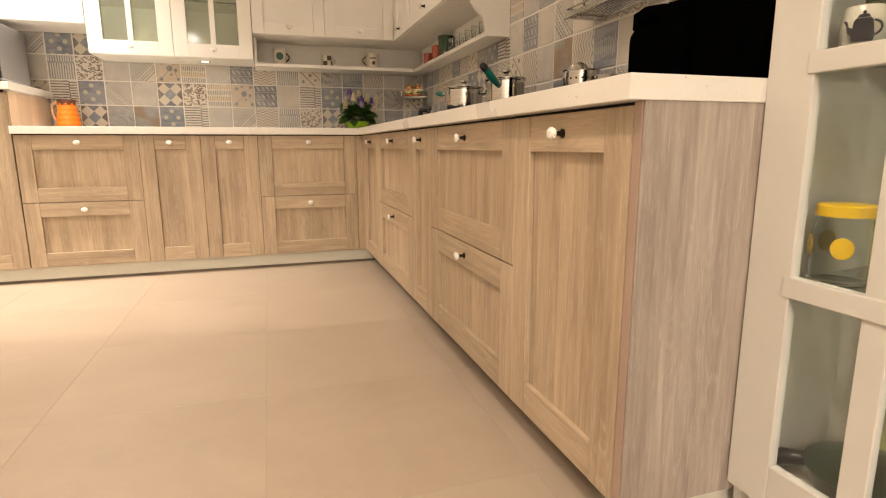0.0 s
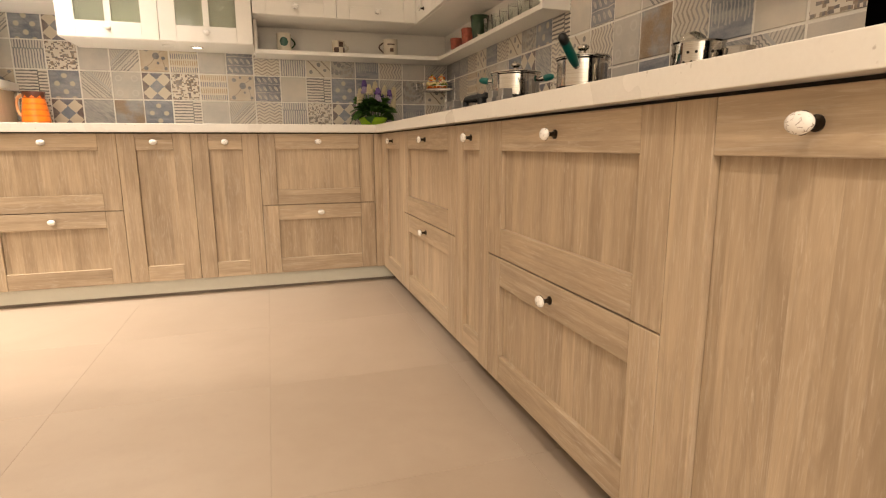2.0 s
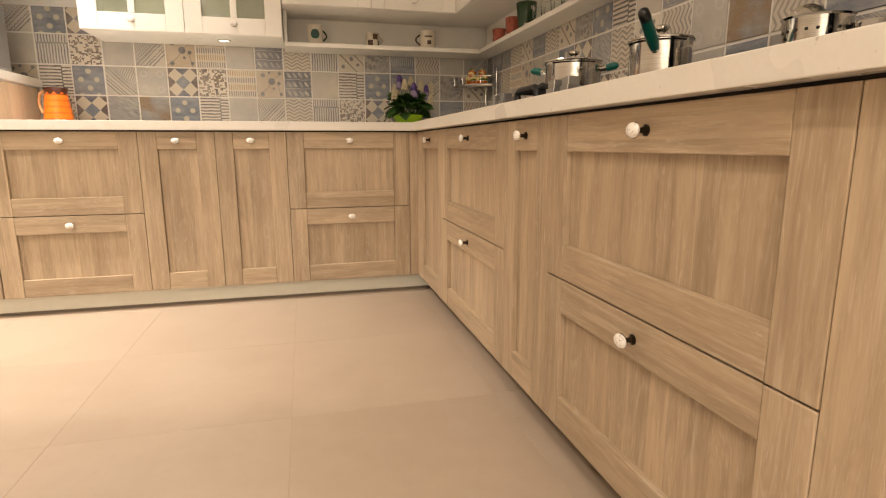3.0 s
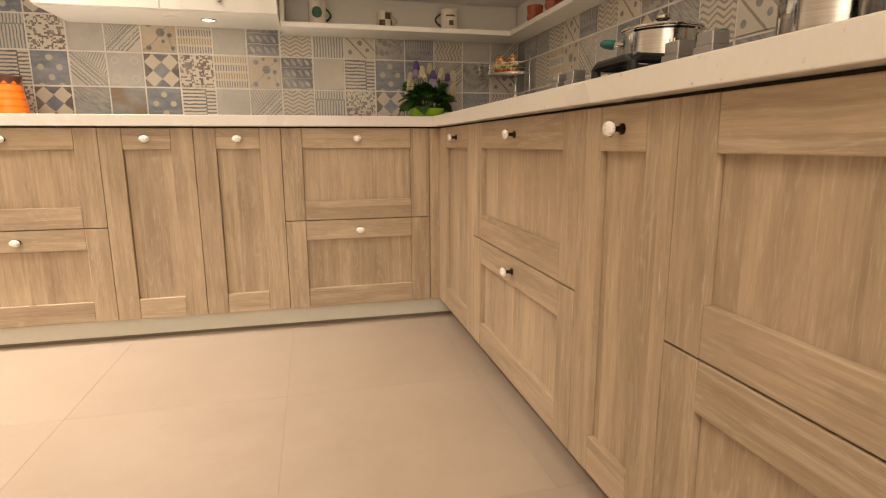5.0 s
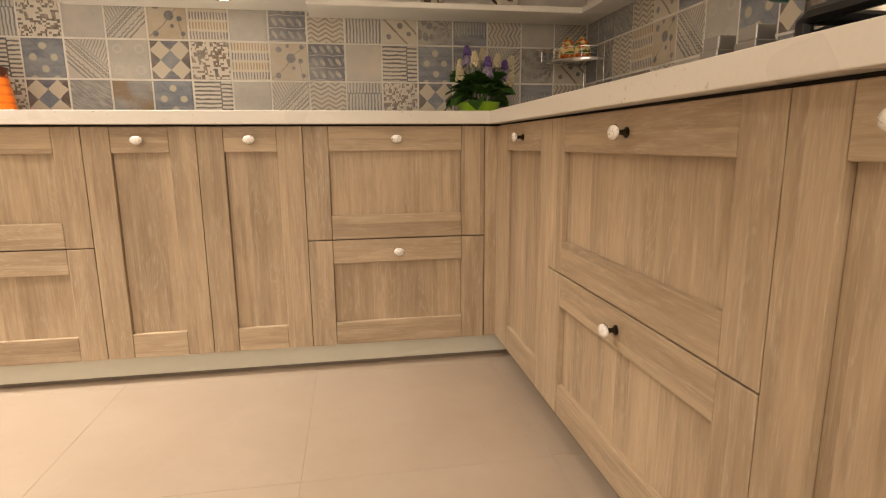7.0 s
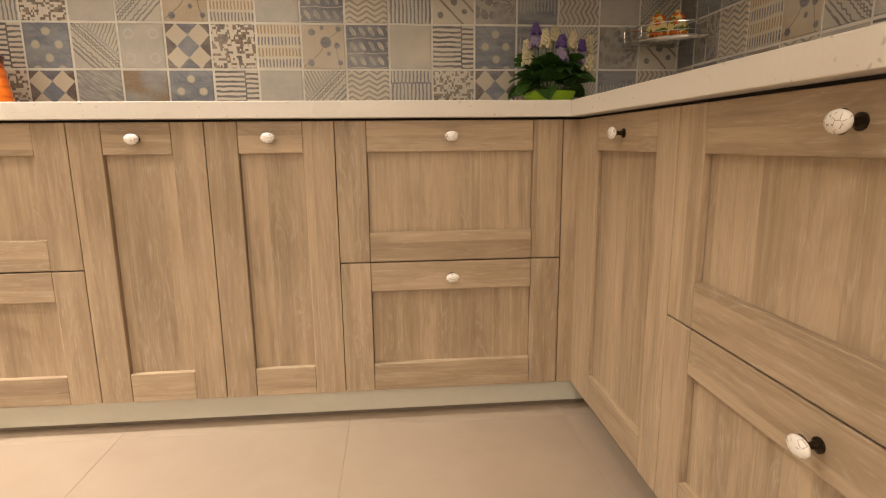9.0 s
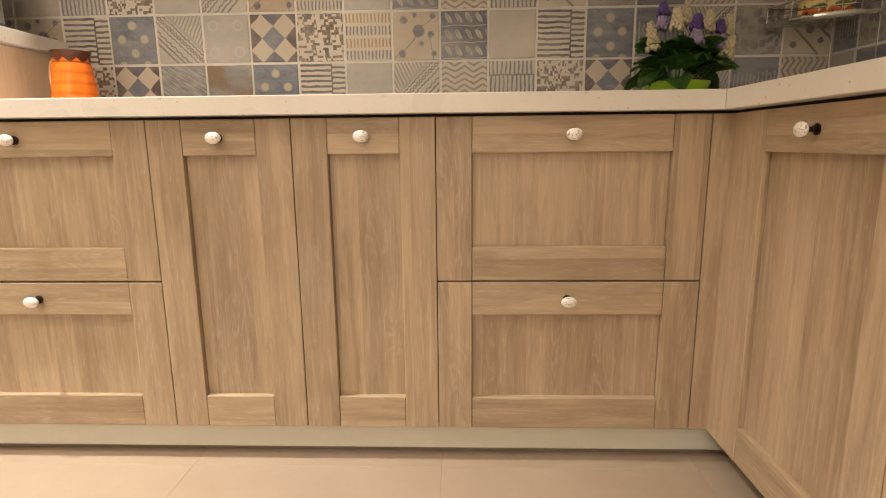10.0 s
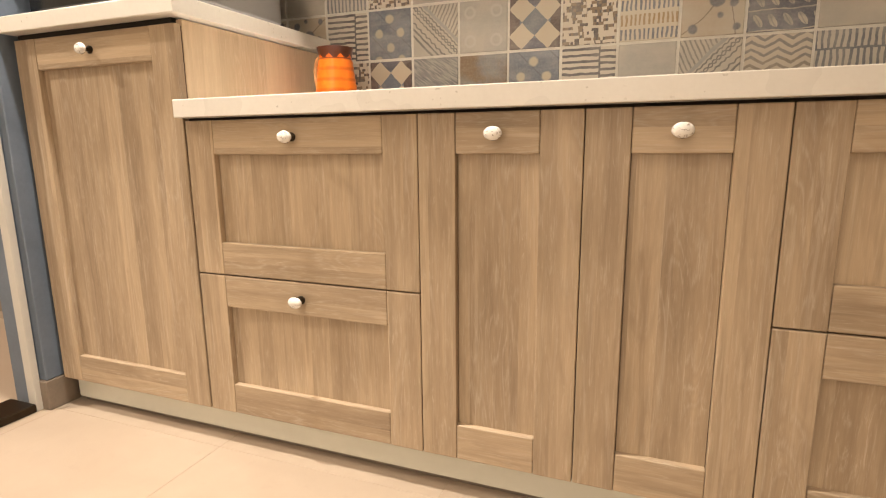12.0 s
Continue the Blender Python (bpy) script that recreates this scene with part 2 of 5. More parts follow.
def jug_mat():
    """Orange glaze in turned bands, with a dark brown dripped rim."""
    m = Mat("orange_banded_glaze", 0.28)
    band = ((m.z * 190.0) + m.noise((20, 20, 20), 2) * 0.9).sin() * 0.5 + 0.5
    n = m.noise((30, 30, 30), 3)
    c = m.mix(band.step(0.0, 0.4), (0.58, 0.105, 0.008), (0.78, 0.175, 0.012))
    c = m.mix(n.step(0.55, 0.75) * 0.35, c, (0.86, 0.28, 0.03))
    ang = m.x.op("ARCTAN2", m.y)
    scallop = ((ang * (9.0 / 6.2832)).fract() - 0.5).abs() * 0.034
    c = m.mix(m.z.gt(0.156) * 0.55, c, (0.62, 0.10, 0.01))
    c = m.mix((m.z + scallop).gt(0.168) * m.z.gt(0.156), c, (0.085, 0.024, 0.012))
    c = m.mix((m.z - 0.1545).abs().lt(0.002), c, (0.20, 0.045, 0.012))
    m.set("Base Color", c)
    m.bump(band, 0.10, 0.002)
    return m.m


jug_glaze = jug_mat()

# ---- wall-tile designs: hand-printed patterns on faded glazed tiles ----
CREAM, SLATE, NAVY, GREY = (0.64, 0.585, 0.50), (0.17, 0.195, 0.245), (0.10, 0.11, 0.15), (0.42, 0.405, 0.38)
TILE, JOINT = 0.1535, 0.0074


def tile_mat(name, draw):
    m = Mat("tile_" + name, 0.34)
    wob = m.noise((38, 38, 38), 2)
    wob2 = m.noise((31, 31, 47), 2, amount=29.0)
    u = m.x * (1 / 0.1495) + (wob - 0.5) * 0.045
    v = m.z * (1 / 0.1495) + (wob2 - 0.5) * 0.045
    c = draw(m, u, v)
    fade, fine = m.noise((14, 14, 14), 4, 0.6), m.noise((170, 170, 170), 2)
    brushed = m.noise((9, 9, 70), 3, 0.6)
    c = m.mix((fade * 0.75 + wob * 0.25).step(0.44, 0.70) * 0.34, c, GREY if name[0] in "bsl" else (0.55, 0.51, 0.45))
    c = m.mix(brushed.step(0.5, 0.75) * 0.16, c, (0.58, 0.56, 0.52))
    c = m.mix(fine.step(0.45, 0.8) * 0.16, c, (0.60, 0.56, 0.50))
    c = m.mix(m.rnd * 0.14, c, (0.42, 0.42, 0.42))
    m.set("Base Color", c)
    m.set("Roughness", fade * 0.25 + 0.25)
    m.bump(fade * 0.6 + fine * 0.4, 0.06, 0.001)
    return m.m


def dots(u, v, spots):
    """The least distance to a set of spots, each less its radius."""
    best = None
    for du, dv, r in spots:
        a, b = u - du, v - dv
        d = (a * a + b * b).sqrt() - r
        best = d if best is None else best.min(d)
    return best


def t_checker(m, u, v):
    ia, ib = ((u + v) * 2.0 + 0.5).floor(), ((u - v) * 2.0 + 0.5).floor()
    odd = ((ia + ib) * 0.5).fract().gt(0.25)
    base = m.mix(u.abs().gt(0.3), m.mix(v.abs().gt(0.3), (0.17, 0.20, 0.25), (0.12, 0.12, 0.16)), (0.11, 0.075, 0.07))
    return m.mix(odd, base, (0.58, 0.51, 0.40))


def t_bluedots(m, u, v):
    d = dots(u, v, [(0, 0.30, 0.092), (-0.25, 0.02, 0.092), (0.25, 0.02, 0.092), (0.02, -0.27, 0.092), (-0.27, -0.52, 0.09), (0.27, -0.52, 0.09)])
    line = (((u + v) * 1.6 + 0.22).fract() - 0.5).abs().lt(0.028)
    ground = m.mix(m.noise((6, 6, 26), 3).step(0.40, 0.62), (0.135, 0.155, 0.20), (0.215, 0.24, 0.285))
    return m.mix(d.step(-0.02, 0.015), (0.50, 0.445, 0.34), m.mix(line * 0.6, ground, NAVY))


def lines(m, a, b, count, dark):
    """Hand-drawn parallel strokes, broken and shifted along a seam."""
    brk = a.gt(0.20) * 0.045
    wave = m.noise((25, 25, 25), 2) * 1.9
    s = ((b + brk) * (6.283 * count) + wave).sin()
    seam = (a - 0.20).abs().lt(0.016)
    return m.mix(s.step(0.10, 0.38).max(seam), CREAM, dark)


def t_hlines(m, u, v): return lines(m, u, v, 9, (0.085, 0.078, 0.085))
def t_vlines(m, u, v): return m.mix(0.22, lines(m, v, u, 11, (0.12, 0.13, 0.155)), (0.33, 0.34, 0.37))


def t_pixels(m, u, v):
    row = (v * 19.0 + 50.0).floor()
    w = m.cell(((u + row * 0.37) * 11.0 + 50.0).floor(), row)
    w2 = m.cell((u * 24.0 + 90.0).floor(), row + 40.0)
    ink = (w * 0.62 + w2 * 0.38).gt(0.53)
    return m.mix(ink, CREAM, m.mix(w2.gt(0.6), (0.23, 0.165, 0.11), (0.12, 0.10, 0.095)))


def t_dashes(m, u, v):
    row = (v * 4.0 + 10.0).fract()
    kind = ((v * 4.0 + 10.0).floor() * 0.5).fract().gt(0.25)
    s = (u * (6.283 * 13) + m.noise((45, 45, 45), 2) * 2.0).sin().step(0.0, 0.3) * (row - 0.5).abs().lt(0.37)
    return m.mix(s, (0.62, 0.55, 0.44), m.mix(kind, (0.13, 0.145, 0.185), (0.36, 0.235, 0.105)))


def t_plant(m, u, v):
    d = dots(u, v, [(0.06, 0.1, 0.125), (-0.26, 0.33, 0.08), (0.31, 0.02, 0.07), (-0.02, 0.43, 0.05), (-0.3, -0.36, 0.075), (0.12, -0.16, 0.05), (0.38, -0.36, 0.06), (0.36, 0.4, 0.06)])
    stem = (u * 0.8 - v * 0.9 + (v * 7.0).sin() * 0.05).abs().lt(0.012).max((u - 0.28 + v * 0.2).abs().lt(0.01) * v.lt(0.02))
    c = m.mix(stem * 0.8, m.mix(m.noise((8, 8, 8), 3).step(0.4, 0.62), (0.46, 0.365, 0.255), (0.54, 0.47, 0.37)), (0.17, 0.12, 0.085))
    return m.mix(d.step(-0.015, 0.012), (0.115, 0.12, 0.14), c)


def t_leaves(m, u, v):
    """Sprigs: three vines with paired leaves slanting off them."""
    b = (v * 3.0 + 7.5).fract() - 0.5
    a = ((u + b * 0.10) * 4.6 + 8.0).fract() - 0.5
    leaf = ((a * a) * 9.0 + (b - 0.06) * (b - 0.06) * 7.0 + a * (b - 0.06) * 7.0).lt(0.55)
    rib = (a + b * 0.4).abs().lt(0.05)
    vine = (b + 0.42 + (u * 9.0).sin() * 0.03).abs().lt(0.035)
    tone = m.mix(m.noise((30, 30, 30), 2).step(0.4, 0.6), (0.36, 0.335, 0.30), (0.55, 0.50, 0.42))
    ground = m.mix(m.noise((9, 9, 9), 3).step(0.4, 0.6), (0.115, 0.12, 0.155), (0.20, 0.205, 0.235))
    return m.mix((leaf * (rib * -0.5 + 1.0)).max(vine) * 0.9, ground, tone)


def t_chevron(m, u, v):
    s = ((v * 8.0 + (u * 5.0 + 20.0).tri() * 0.9) * 6.283 + m.noise((30, 30, 30), 2) * 1.6).sin()
    return m.mix(s.step(0.05, 0.55) * 0.82, (0.58, 0.52, 0.43), m.mix(v.gt(0.1), (0.215, 0.175, 0.14), (0.17, 0.165, 0.175)))


def t_chevron_v(m, u, v): return t_chevron(m, v, u)


def chain(m, u, v):
    """A slanting plait between plain stripes, with fine strokes across one corner."""
    d, e = u + v, u - v
    twist = (e * 24.0).sin() * 0.042
    plait = (d - 0.02 - twist).abs().lt(0.021).max((d - 0.02 + twist).abs().lt(0.021))
    sides = ((d - 0.15 - (e * 40.0).sin() * 0.012).abs().lt(0.020)).max((d + 0.12 - (e * 40.0).sin() * 0.012).abs().lt(0.020))
    low = (d + 0.30 - (e * 30.0).sin() * 0.02).abs().lt(0.022).max((d + 0.42).abs().lt(0.025)).max((d + 0.56).abs().lt(0.03))
    hatch = ((e + d * 0.35) * (6.283 * 9)).sin().step(0.2, 0.5) * d.gt(0.30) * 0.75
    c = m.mix(m.noise((8, 8, 8), 3).step(0.42, 0.62), (0.47, 0.44, 0.39), (0.57, 0.52, 0.44))
    c = m.mix((d - 0.25).abs().lt(0.045) * 0.6, c, (0.24, 0.26, 0.30))
    return m.mix(plait.max(sides).max(low).max(hatch) * 0.9, c, (0.125, 0.12, 0.125))


def t_chain(m, u, v): return chain(m, u, v)
def t_chain_mirror(m, u, v): return chain(m, u * -1.0, v)


def t_domino(m, u, v):
    d = dots(u, v, [(0.02, 0.0, 0.085), (0.24, 0.34, 0.07), (-0.22, 0.24, 0.06), (0.26, -0.22, 0.065), (-0.30, -0.30, 0.07)])
    line = ((u + v) - 0.27).abs().lt(0.035).max(((u + v) + 0.27).abs().lt(0.035))
    return m.mix(line.max(d.lt(0.0)) * 0.92, (0.62, 0.56, 0.46), m.mix(d.lt(0.0), (0.20, 0.14, 0.09), (0.13, 0.125, 0.13)))


def t_star(m, u, v):
    """Petals in rings about the right-hand edge."""
    a = u - 0.42
    ang = v.op("ARCTAN2", a)
    r = (a * a + v * v).sqrt()
    ring = (r * 6.0).floor()
    s = ((ang * 11.0 + ring * 1.7).sin() * 0.5 + ((r * 6.0).fract() - 0.5).abs() * -1.2 + 0.35).step(0.0, 0.16) * r.gt(0.06)
    ground = m.mix(m.noise((9, 9, 9), 3).step(0.4, 0.6), (0.42, 0.385, 0.33), (0.31, 0.30, 0.29))
    return m.mix(s * 0.85, ground, m.mix(m.noise((14, 14, 14), 2).step(0.45, 0.55), (0.145, 0.14, 0.15), (0.25, 0.21, 0.165)))


def t_beige(m, u, v): return m.mix(m.noise((9, 9, 9), 4).step(0.35, 0.65), (0.58, 0.52, 0.44), (0.47, 0.44, 0.385))
def t_grey(m, u, v): return m.mix(m.noise((12, 12, 12), 4).step(0.35, 0.65), (0.50, 0.465, 0.415), (0.38, 0.37, 0.35))


def t_circles(m, u, v):
    d = dots(u, v, [(-0.27, 0.27, 0.1), (0.27, 0.27, 0.1), (-0.27, -0.27, 0.1), (0.27, -0.27, 0.1)])
    return m.mix(d.abs().step(0.035, 0.01) * 0.6, t_grey(m, u, v), (0.55, 0.53, 0.50))


def t_scribble(m, u, v):
    """Dense slanting pencil strokes on slate."""
    along, across = u * 0.8 - v * 0.55, u * 0.55 + v * 0.8
    n = m.t.nodes.new("ShaderNodeTexNoise")
    n.inputs["Scale"].default_value, n.inputs["Detail"].default_value = 1.0, 3.0
    m.t.links.new(m.vec(along * 4.0 + m.rnd * 9.0, across * 46.0, m.rnd * 5.0), n.inputs["Vector"])
    s = Ex(m.t, n.outputs[0])
    return m.mix(s.step(0.42, 0.60), (0.185, 0.19, 0.205), (0.40, 0.385, 0.355))


def t_bluestroke(m, u, v):
    """Slate blue with a band of upright pale strokes."""
    s = (u * (6.283 * 12) + m.noise((40, 40, 40), 2) * 3.0).sin().step(0.0, 0.5) * (v + 0.02 + (m.noise((60, 60, 8), 2) - 0.5) * 0.3).abs().lt(0.20)
    w = m.noise((8, 8, 30), 3)
    return m.mix(s * 0.75, m.mix(w.step(0.4, 0.62), (0.125, 0.14, 0.18), (0.25, 0.26, 0.28)), (0.46, 0.44, 0.40))


def t_rust(m, u, v):
    n = m.noise((11, 11, 11), 4)
    return m.mix(n.step(0.42, 0.6), (0.25, 0.17, 0.10), (0.22, 0.225, 0.24))


DESIGNS = dict(
    checker=t_checker, bluedots=t_bluedots, hlines=t_hlines, vlines=t_vlines, pixels=t_pixels, dashes=t_dashes, plant=t_plant,
    leaves=t_leaves, chevron=t_chevron, chevron_v=t_chevron_v, chain=t_chain, chain_mirror=t_chain_mirror, domino=t_domino, star=t_star,
    beige=t_beige, grey=t_grey, circles=t_circles, scribble=t_scribble, bluestroke=t_bluestroke, rust=t_rust)
TILE_MATS = {k: tile_mat(k, f) for k, f in DESIGNS.items()}

# ---- building helpers ----


def link(name, bm, mat, parent=None, label="", at=None):
    """Link a bmesh as one object, under a parent if there is one."""
    me = bpy.data.meshes.new(name)
    bm.to_mesh(me)
    bm.free()
    me.materials.append(mat)
    ob = new(name, me)
    if at is not None:
        ob.matrix_world = at
    if parent is not None:
        ob.parent = parent
    if label:
        ob["label"] = label
    return ob


def part(name, bm, mat, parent, label="", at=None):
    return link(name, bm, mat, parent, label, at)


def thing(name, label, category, group="", kind="", at=None):
    ob = new(name)
    ob.empty_display_size = 0.05
    if at is not None:
        ob.matrix_world = at
    return tagged(ob, label, category, group, kind)


def box(x0, x1, y0, y1, z0, z1, bevel=0.0015, segments=1):
    bm = bmesh.new()
    bmesh.ops.create_cube(bm, size=1.0)
    for v in bm.verts:
        v.co = ((x0 + x1) / 2 + v.co.x * (x1 - x0), (y0 + y1) / 2 + v.co.y * (y1 - y0), (z0 + z1) / 2 + v.co.z * (z1 - z0))
    if bevel:
        bmesh.ops.bevel(bm, geom=bm.edges[:], offset=bevel, segments=segments, affect="EDGES", profile=0.5)
    return bm


def cboxy(w, d, h, bevel=0.0015, segments=1):
    """A box centred on its own origin."""
    return box(-w / 2, w / 2, -d / 2, d / 2, -h / 2, h / 2, bevel, segments)


def smooth(ob, angle=40):
    for p in ob.data.polygons:
        p.use_smooth = True
    ob.data.set_sharp_from_angle(angle=radians(angle))
    return ob


def lathe(profile, steps=40, squash=1.0):
    """A turned form from (radius, height) pairs."""
    bm = bmesh.new()
    rings = []
    for r, z in profile:
        if r < 1e-5:
            rings.append([bm.verts.new((0, 0, z))])
        else:
            rings.append([bm.verts.new((r * math.cos(6.28318 * i / steps), r * squash * math.sin(6.28318 * i / steps), z)) for i in range(steps)])
    for a, b in zip(rings, rings[1:]):
        for i in range(steps):
            j = (i + 1) % steps
            if len(a) == 1 and len(b) > 1:
                bm.faces.new((a[0], b[i], b[j]))
            elif len(b) == 1 and len(a) > 1:
                bm.faces.new((a[i], a[j], b[0]))
            elif len(a) > 1:
                bm.faces.new((a[i], a[j], b[j], b[i]))
    bmesh.ops.recalc_face_normals(bm, faces=bm.faces[:])
    return bm


def sweep(points, radius, sides=8, closed=False):
    """A round bar along a line of points; radius may be a list."""
    bm = bmesh.new()
    pts = [Vector(p) for p in points]
    radii = radius if isinstance(radius, (list, tuple)) else [radius] * len(pts)
    rings, up = [], None
    for i, p in enumerate(pts):
        d = (pts[min(i + 1, len(pts) - 1)] - pts[max(i - 1, 0)]).normalized()
        if closed:
            d = (pts[(i + 1) % len(pts)] - pts[i - 1]).normalized()
        if up is None:
            up = d.orthogonal().normalized()
        up = (up - d * up.dot(d)).normalized()
        side = d.cross(up)
        rings.append([bm.verts.new(p + (up * math.cos(6.28318 * k / sides) + side * math.sin(6.28318 * k / sides)) * radii[i]) for k in range(sides)])
    pairs = list(zip(rings, rings[1:])) + ([(rings[-1], rings[0])] if closed else [])
    for a, b in pairs:
        for k in range(sides):
            bm.faces.new((a[k], a[(k + 1) % sides], b[(k + 1) % sides], b[k]))
    if not closed:
        bm.faces.new(rings[0][::-1])
        bm.faces.new(rings[-1])
    bmesh.ops.recalc_face_normals(bm, faces=bm.faces[:])
    return bm


def prism(outline, depth, axis="y"):
    """An outline of (a, z) pairs pushed out by depth along the named axis."""
    bm = bmesh.new()
    def co(a, z, d): return (a, d, z) if axis == "y" else (d, a, z)
    near = [bm.verts.new(co(a, z, 0)) for a, z in outline]
    far = [bm.verts.new(co(a, z, depth)) for a, z in outline]
    n = len(outline)
    for i in range(n):
        j = (i + 1) % n
        bm.faces.new((near[i], near[j], far[j], far[i]))
    bm.faces.new(near[::-1])
    bm.faces.new(far)
    bmesh.ops.recalc_face_normals(bm, faces=bm.faces[:])
    return bm


def join(*bms):
    """Several bmeshes as one."""
    out = bmesh.new()
    for b in bms:
        me = bpy.data.meshes.new("scrap")
        b.to_mesh(me)
        b.free()
        out.from_mesh(me)
        bpy.data.meshes.remove(me)
    return out


def arc(cx, cy, r, a0, a1, n):
    return [(cx + r * math.cos(radians(a0 + (a1 - a0) * i / n)), cy + r * math.sin(radians(a0 + (a1 - a0) * i / n))) for i in range(n + 1)]


# ---- the shell of the room ----
def setting(name, bm, mat, label, category):
    return tagged(link(name, bm, mat), label, category, kind="structure")


floor = setting("floor", box(X_LEFT - 2.5, X_WALL + 0.2, Y_REAR - 0.2, Y_WALL + 0.2, FLOOR - 0.12, FLOOR - 0.0008, 0), floor_grout, "beige matt porcelain floor with fine joints", "floor")
wall_north = setting("wall_north", box(X_LEFT - 2.5, X_WALL + 0.2, Y_WALL + 0.002, Y_WALL + 0.2, FLOOR, CEIL, 0), grout, "wall clad in patterned patchwork tiles", "wall")
wall_east = setting("wall_east", box(X_WALL + 0.002, X_WALL + 0.2, Y_REAR, Y_WALL + 0.002, FLOOR, CEIL, 0), grout, "wall clad in patterned patchwork tiles", "wall")
# unseen rear wall and ceiling; the room is lengthened for the added lamps
setting("wall_south", box(X_LEFT - 2.5, X_WALL + 0.2, Y_REAR - 0.2, Y_REAR, FLOOR, CEIL, 0), wall_paint, "unseen plain cream wall, set far back for the added lamps", "wall")
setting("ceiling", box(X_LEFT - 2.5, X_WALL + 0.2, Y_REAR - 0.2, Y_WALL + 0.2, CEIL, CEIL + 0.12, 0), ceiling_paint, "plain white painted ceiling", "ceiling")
# doorway wall: blue pier; the unseen rest is cream to bounce more light
DOOR_Y0, DOOR_Y1 = 2.42, 3.345
setting("wall_west", join(box(X_LEFT - 0.12, X_LEFT, Y_REAR, DOOR_Y0, FLOOR, CEIL, 0), box(X_LEFT - 0.12, X_LEFT, DOOR_Y0, DOOR_Y1, 2.13, CEIL, 0)), wall_paint, "unseen cream wall with a doorway, pale to bounce light", "wall")
setting("wall_west_pier", join(box(X_LEFT - 0.12, X_LEFT - 0.001, DOOR_Y1 + 0.0305, 3.378, FLOOR, CEIL, 0), box(X_LEFT - 0.12, -1.903, 3.3785, Y_WALL, FLOOR + 0.0905, CEIL, 0.003)), blue_paint, "blue-grey painted wall pier beside the tall cabinet", "wall")
setting("baseboard", box(X_LEFT - 0.06, -1.896, 3.372, Y_WALL, FLOOR, FLOOR + 0.09, 0.002), skirting_stone, "brown stone skirting under the blue wall", "skirting")
setting("trim", join(box(X_LEFT - 0.03, X_LEFT + 0.004, DOOR_Y1 + 0.010, DOOR_Y1 + 0.030, FLOOR, 2.12, 0.002), box(X_LEFT - 0.10, X_LEFT + 0.012, DOOR_Y0 - 0.012, DOOR_Y0 + 0.045, FLOOR, 2.12, 0.002),
        box(X_LEFT - 0.10, X_LEFT + 0.012, DOOR_Y0 + 0.0455, DOOR_Y1 + 0.0095, 2.06, 2.12, 0.002)), dresser_paint, "cream painted door frame in the blue wall", "door frame")
setting("threshold", box(X_LEFT - 0.11, X_LEFT + 0.004, DOOR_Y0 + 0.045, DOOR_Y1 + 0.0095, FLOOR, FLOOR + 0.024, 0.002), dark_metal, "dark metal door sill across the doorway", "threshold")
setting("wall_hall", box(X_LEFT - 2.4, X_LEFT - 0.125, 4.0, 4.03, FLOOR, 2.3, 0.002), brown_wood, "brown wooden panelling in the hall beyond", "panelling")
setting("wall_hall_end", box(X_LEFT - 2.5, X_LEFT - 2.4, Y_REAR, Y_WALL, FLOOR, CEIL, 0), wall_paint, "plain cream painted hall wall", "wall")
setting("baseboard_hall", box(X_LEFT - 2.39, X_LEFT - 0.13, 3.97, 3.999, FLOOR, FLOOR + 0.06, 0.002), skirting_stone, "dark skirting along the hall panelling", "skirting")

# recessed downlights over the room; most only house the added fill lamps
glow = bpy.data.materials.new("lamp_glow")
glow.use_nodes = True
glow.node_tree.nodes["Principled BSDF"].inputs["Emission Color"].default_value = (1, 0.85, 0.65, 1)
glow.node_tree.nodes["Principled BSDF"].inputs["Emission Strength"].default_value = 6.0
for dx, dy, watts, beam, tint in DOWNLIGHTS_AND_FILL:
    d = thing("ceiling_light_and_fill", "round white recessed ceiling downlight, lit; unseen, most added as fill", "downlight", "ceiling downlights", at=pose(dx, dy, CEIL))
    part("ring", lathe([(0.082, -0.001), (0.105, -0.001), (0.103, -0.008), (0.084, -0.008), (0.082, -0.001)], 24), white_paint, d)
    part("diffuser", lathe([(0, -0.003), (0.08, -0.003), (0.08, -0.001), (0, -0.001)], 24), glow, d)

# ---- cupboard fronts ----
KNOB_Z = 0.041


def knob(parent, x, z, y=0.0):
    """An oval ceramic knob on a blackened stem, standing out of a front that faces -y."""
    stem = part("knob_stem", lathe([(0.0, -0.002), (0.010, -0.002), (0.010, 0.002), (0.006, 0.004), (0.0045, 0.010), (0.0055, 0.019), (0.014, 0.022), (0.0, 0.022)], 16), dark_metal, parent, "blackened metal knob stem")
    stem.matrix_basis = pose(x, y, z, 90)
    head = smooth(part("knob", lathe([(0.0, 0.0), (0.0140, 0.0005), (0.0172, 0.0028), (0.0180, 0.0055), (0.0165, 0.0088), (0.0105, 0.0115), (0.0, 0.0125)], 28, 0.74), crackle, parent, "white crackled ceramic oval knob"), 60)
    head.matrix_basis = pose(x, y - 0.0205, z, 90)


FRAME, DEEP = 0.0795, 0.0145


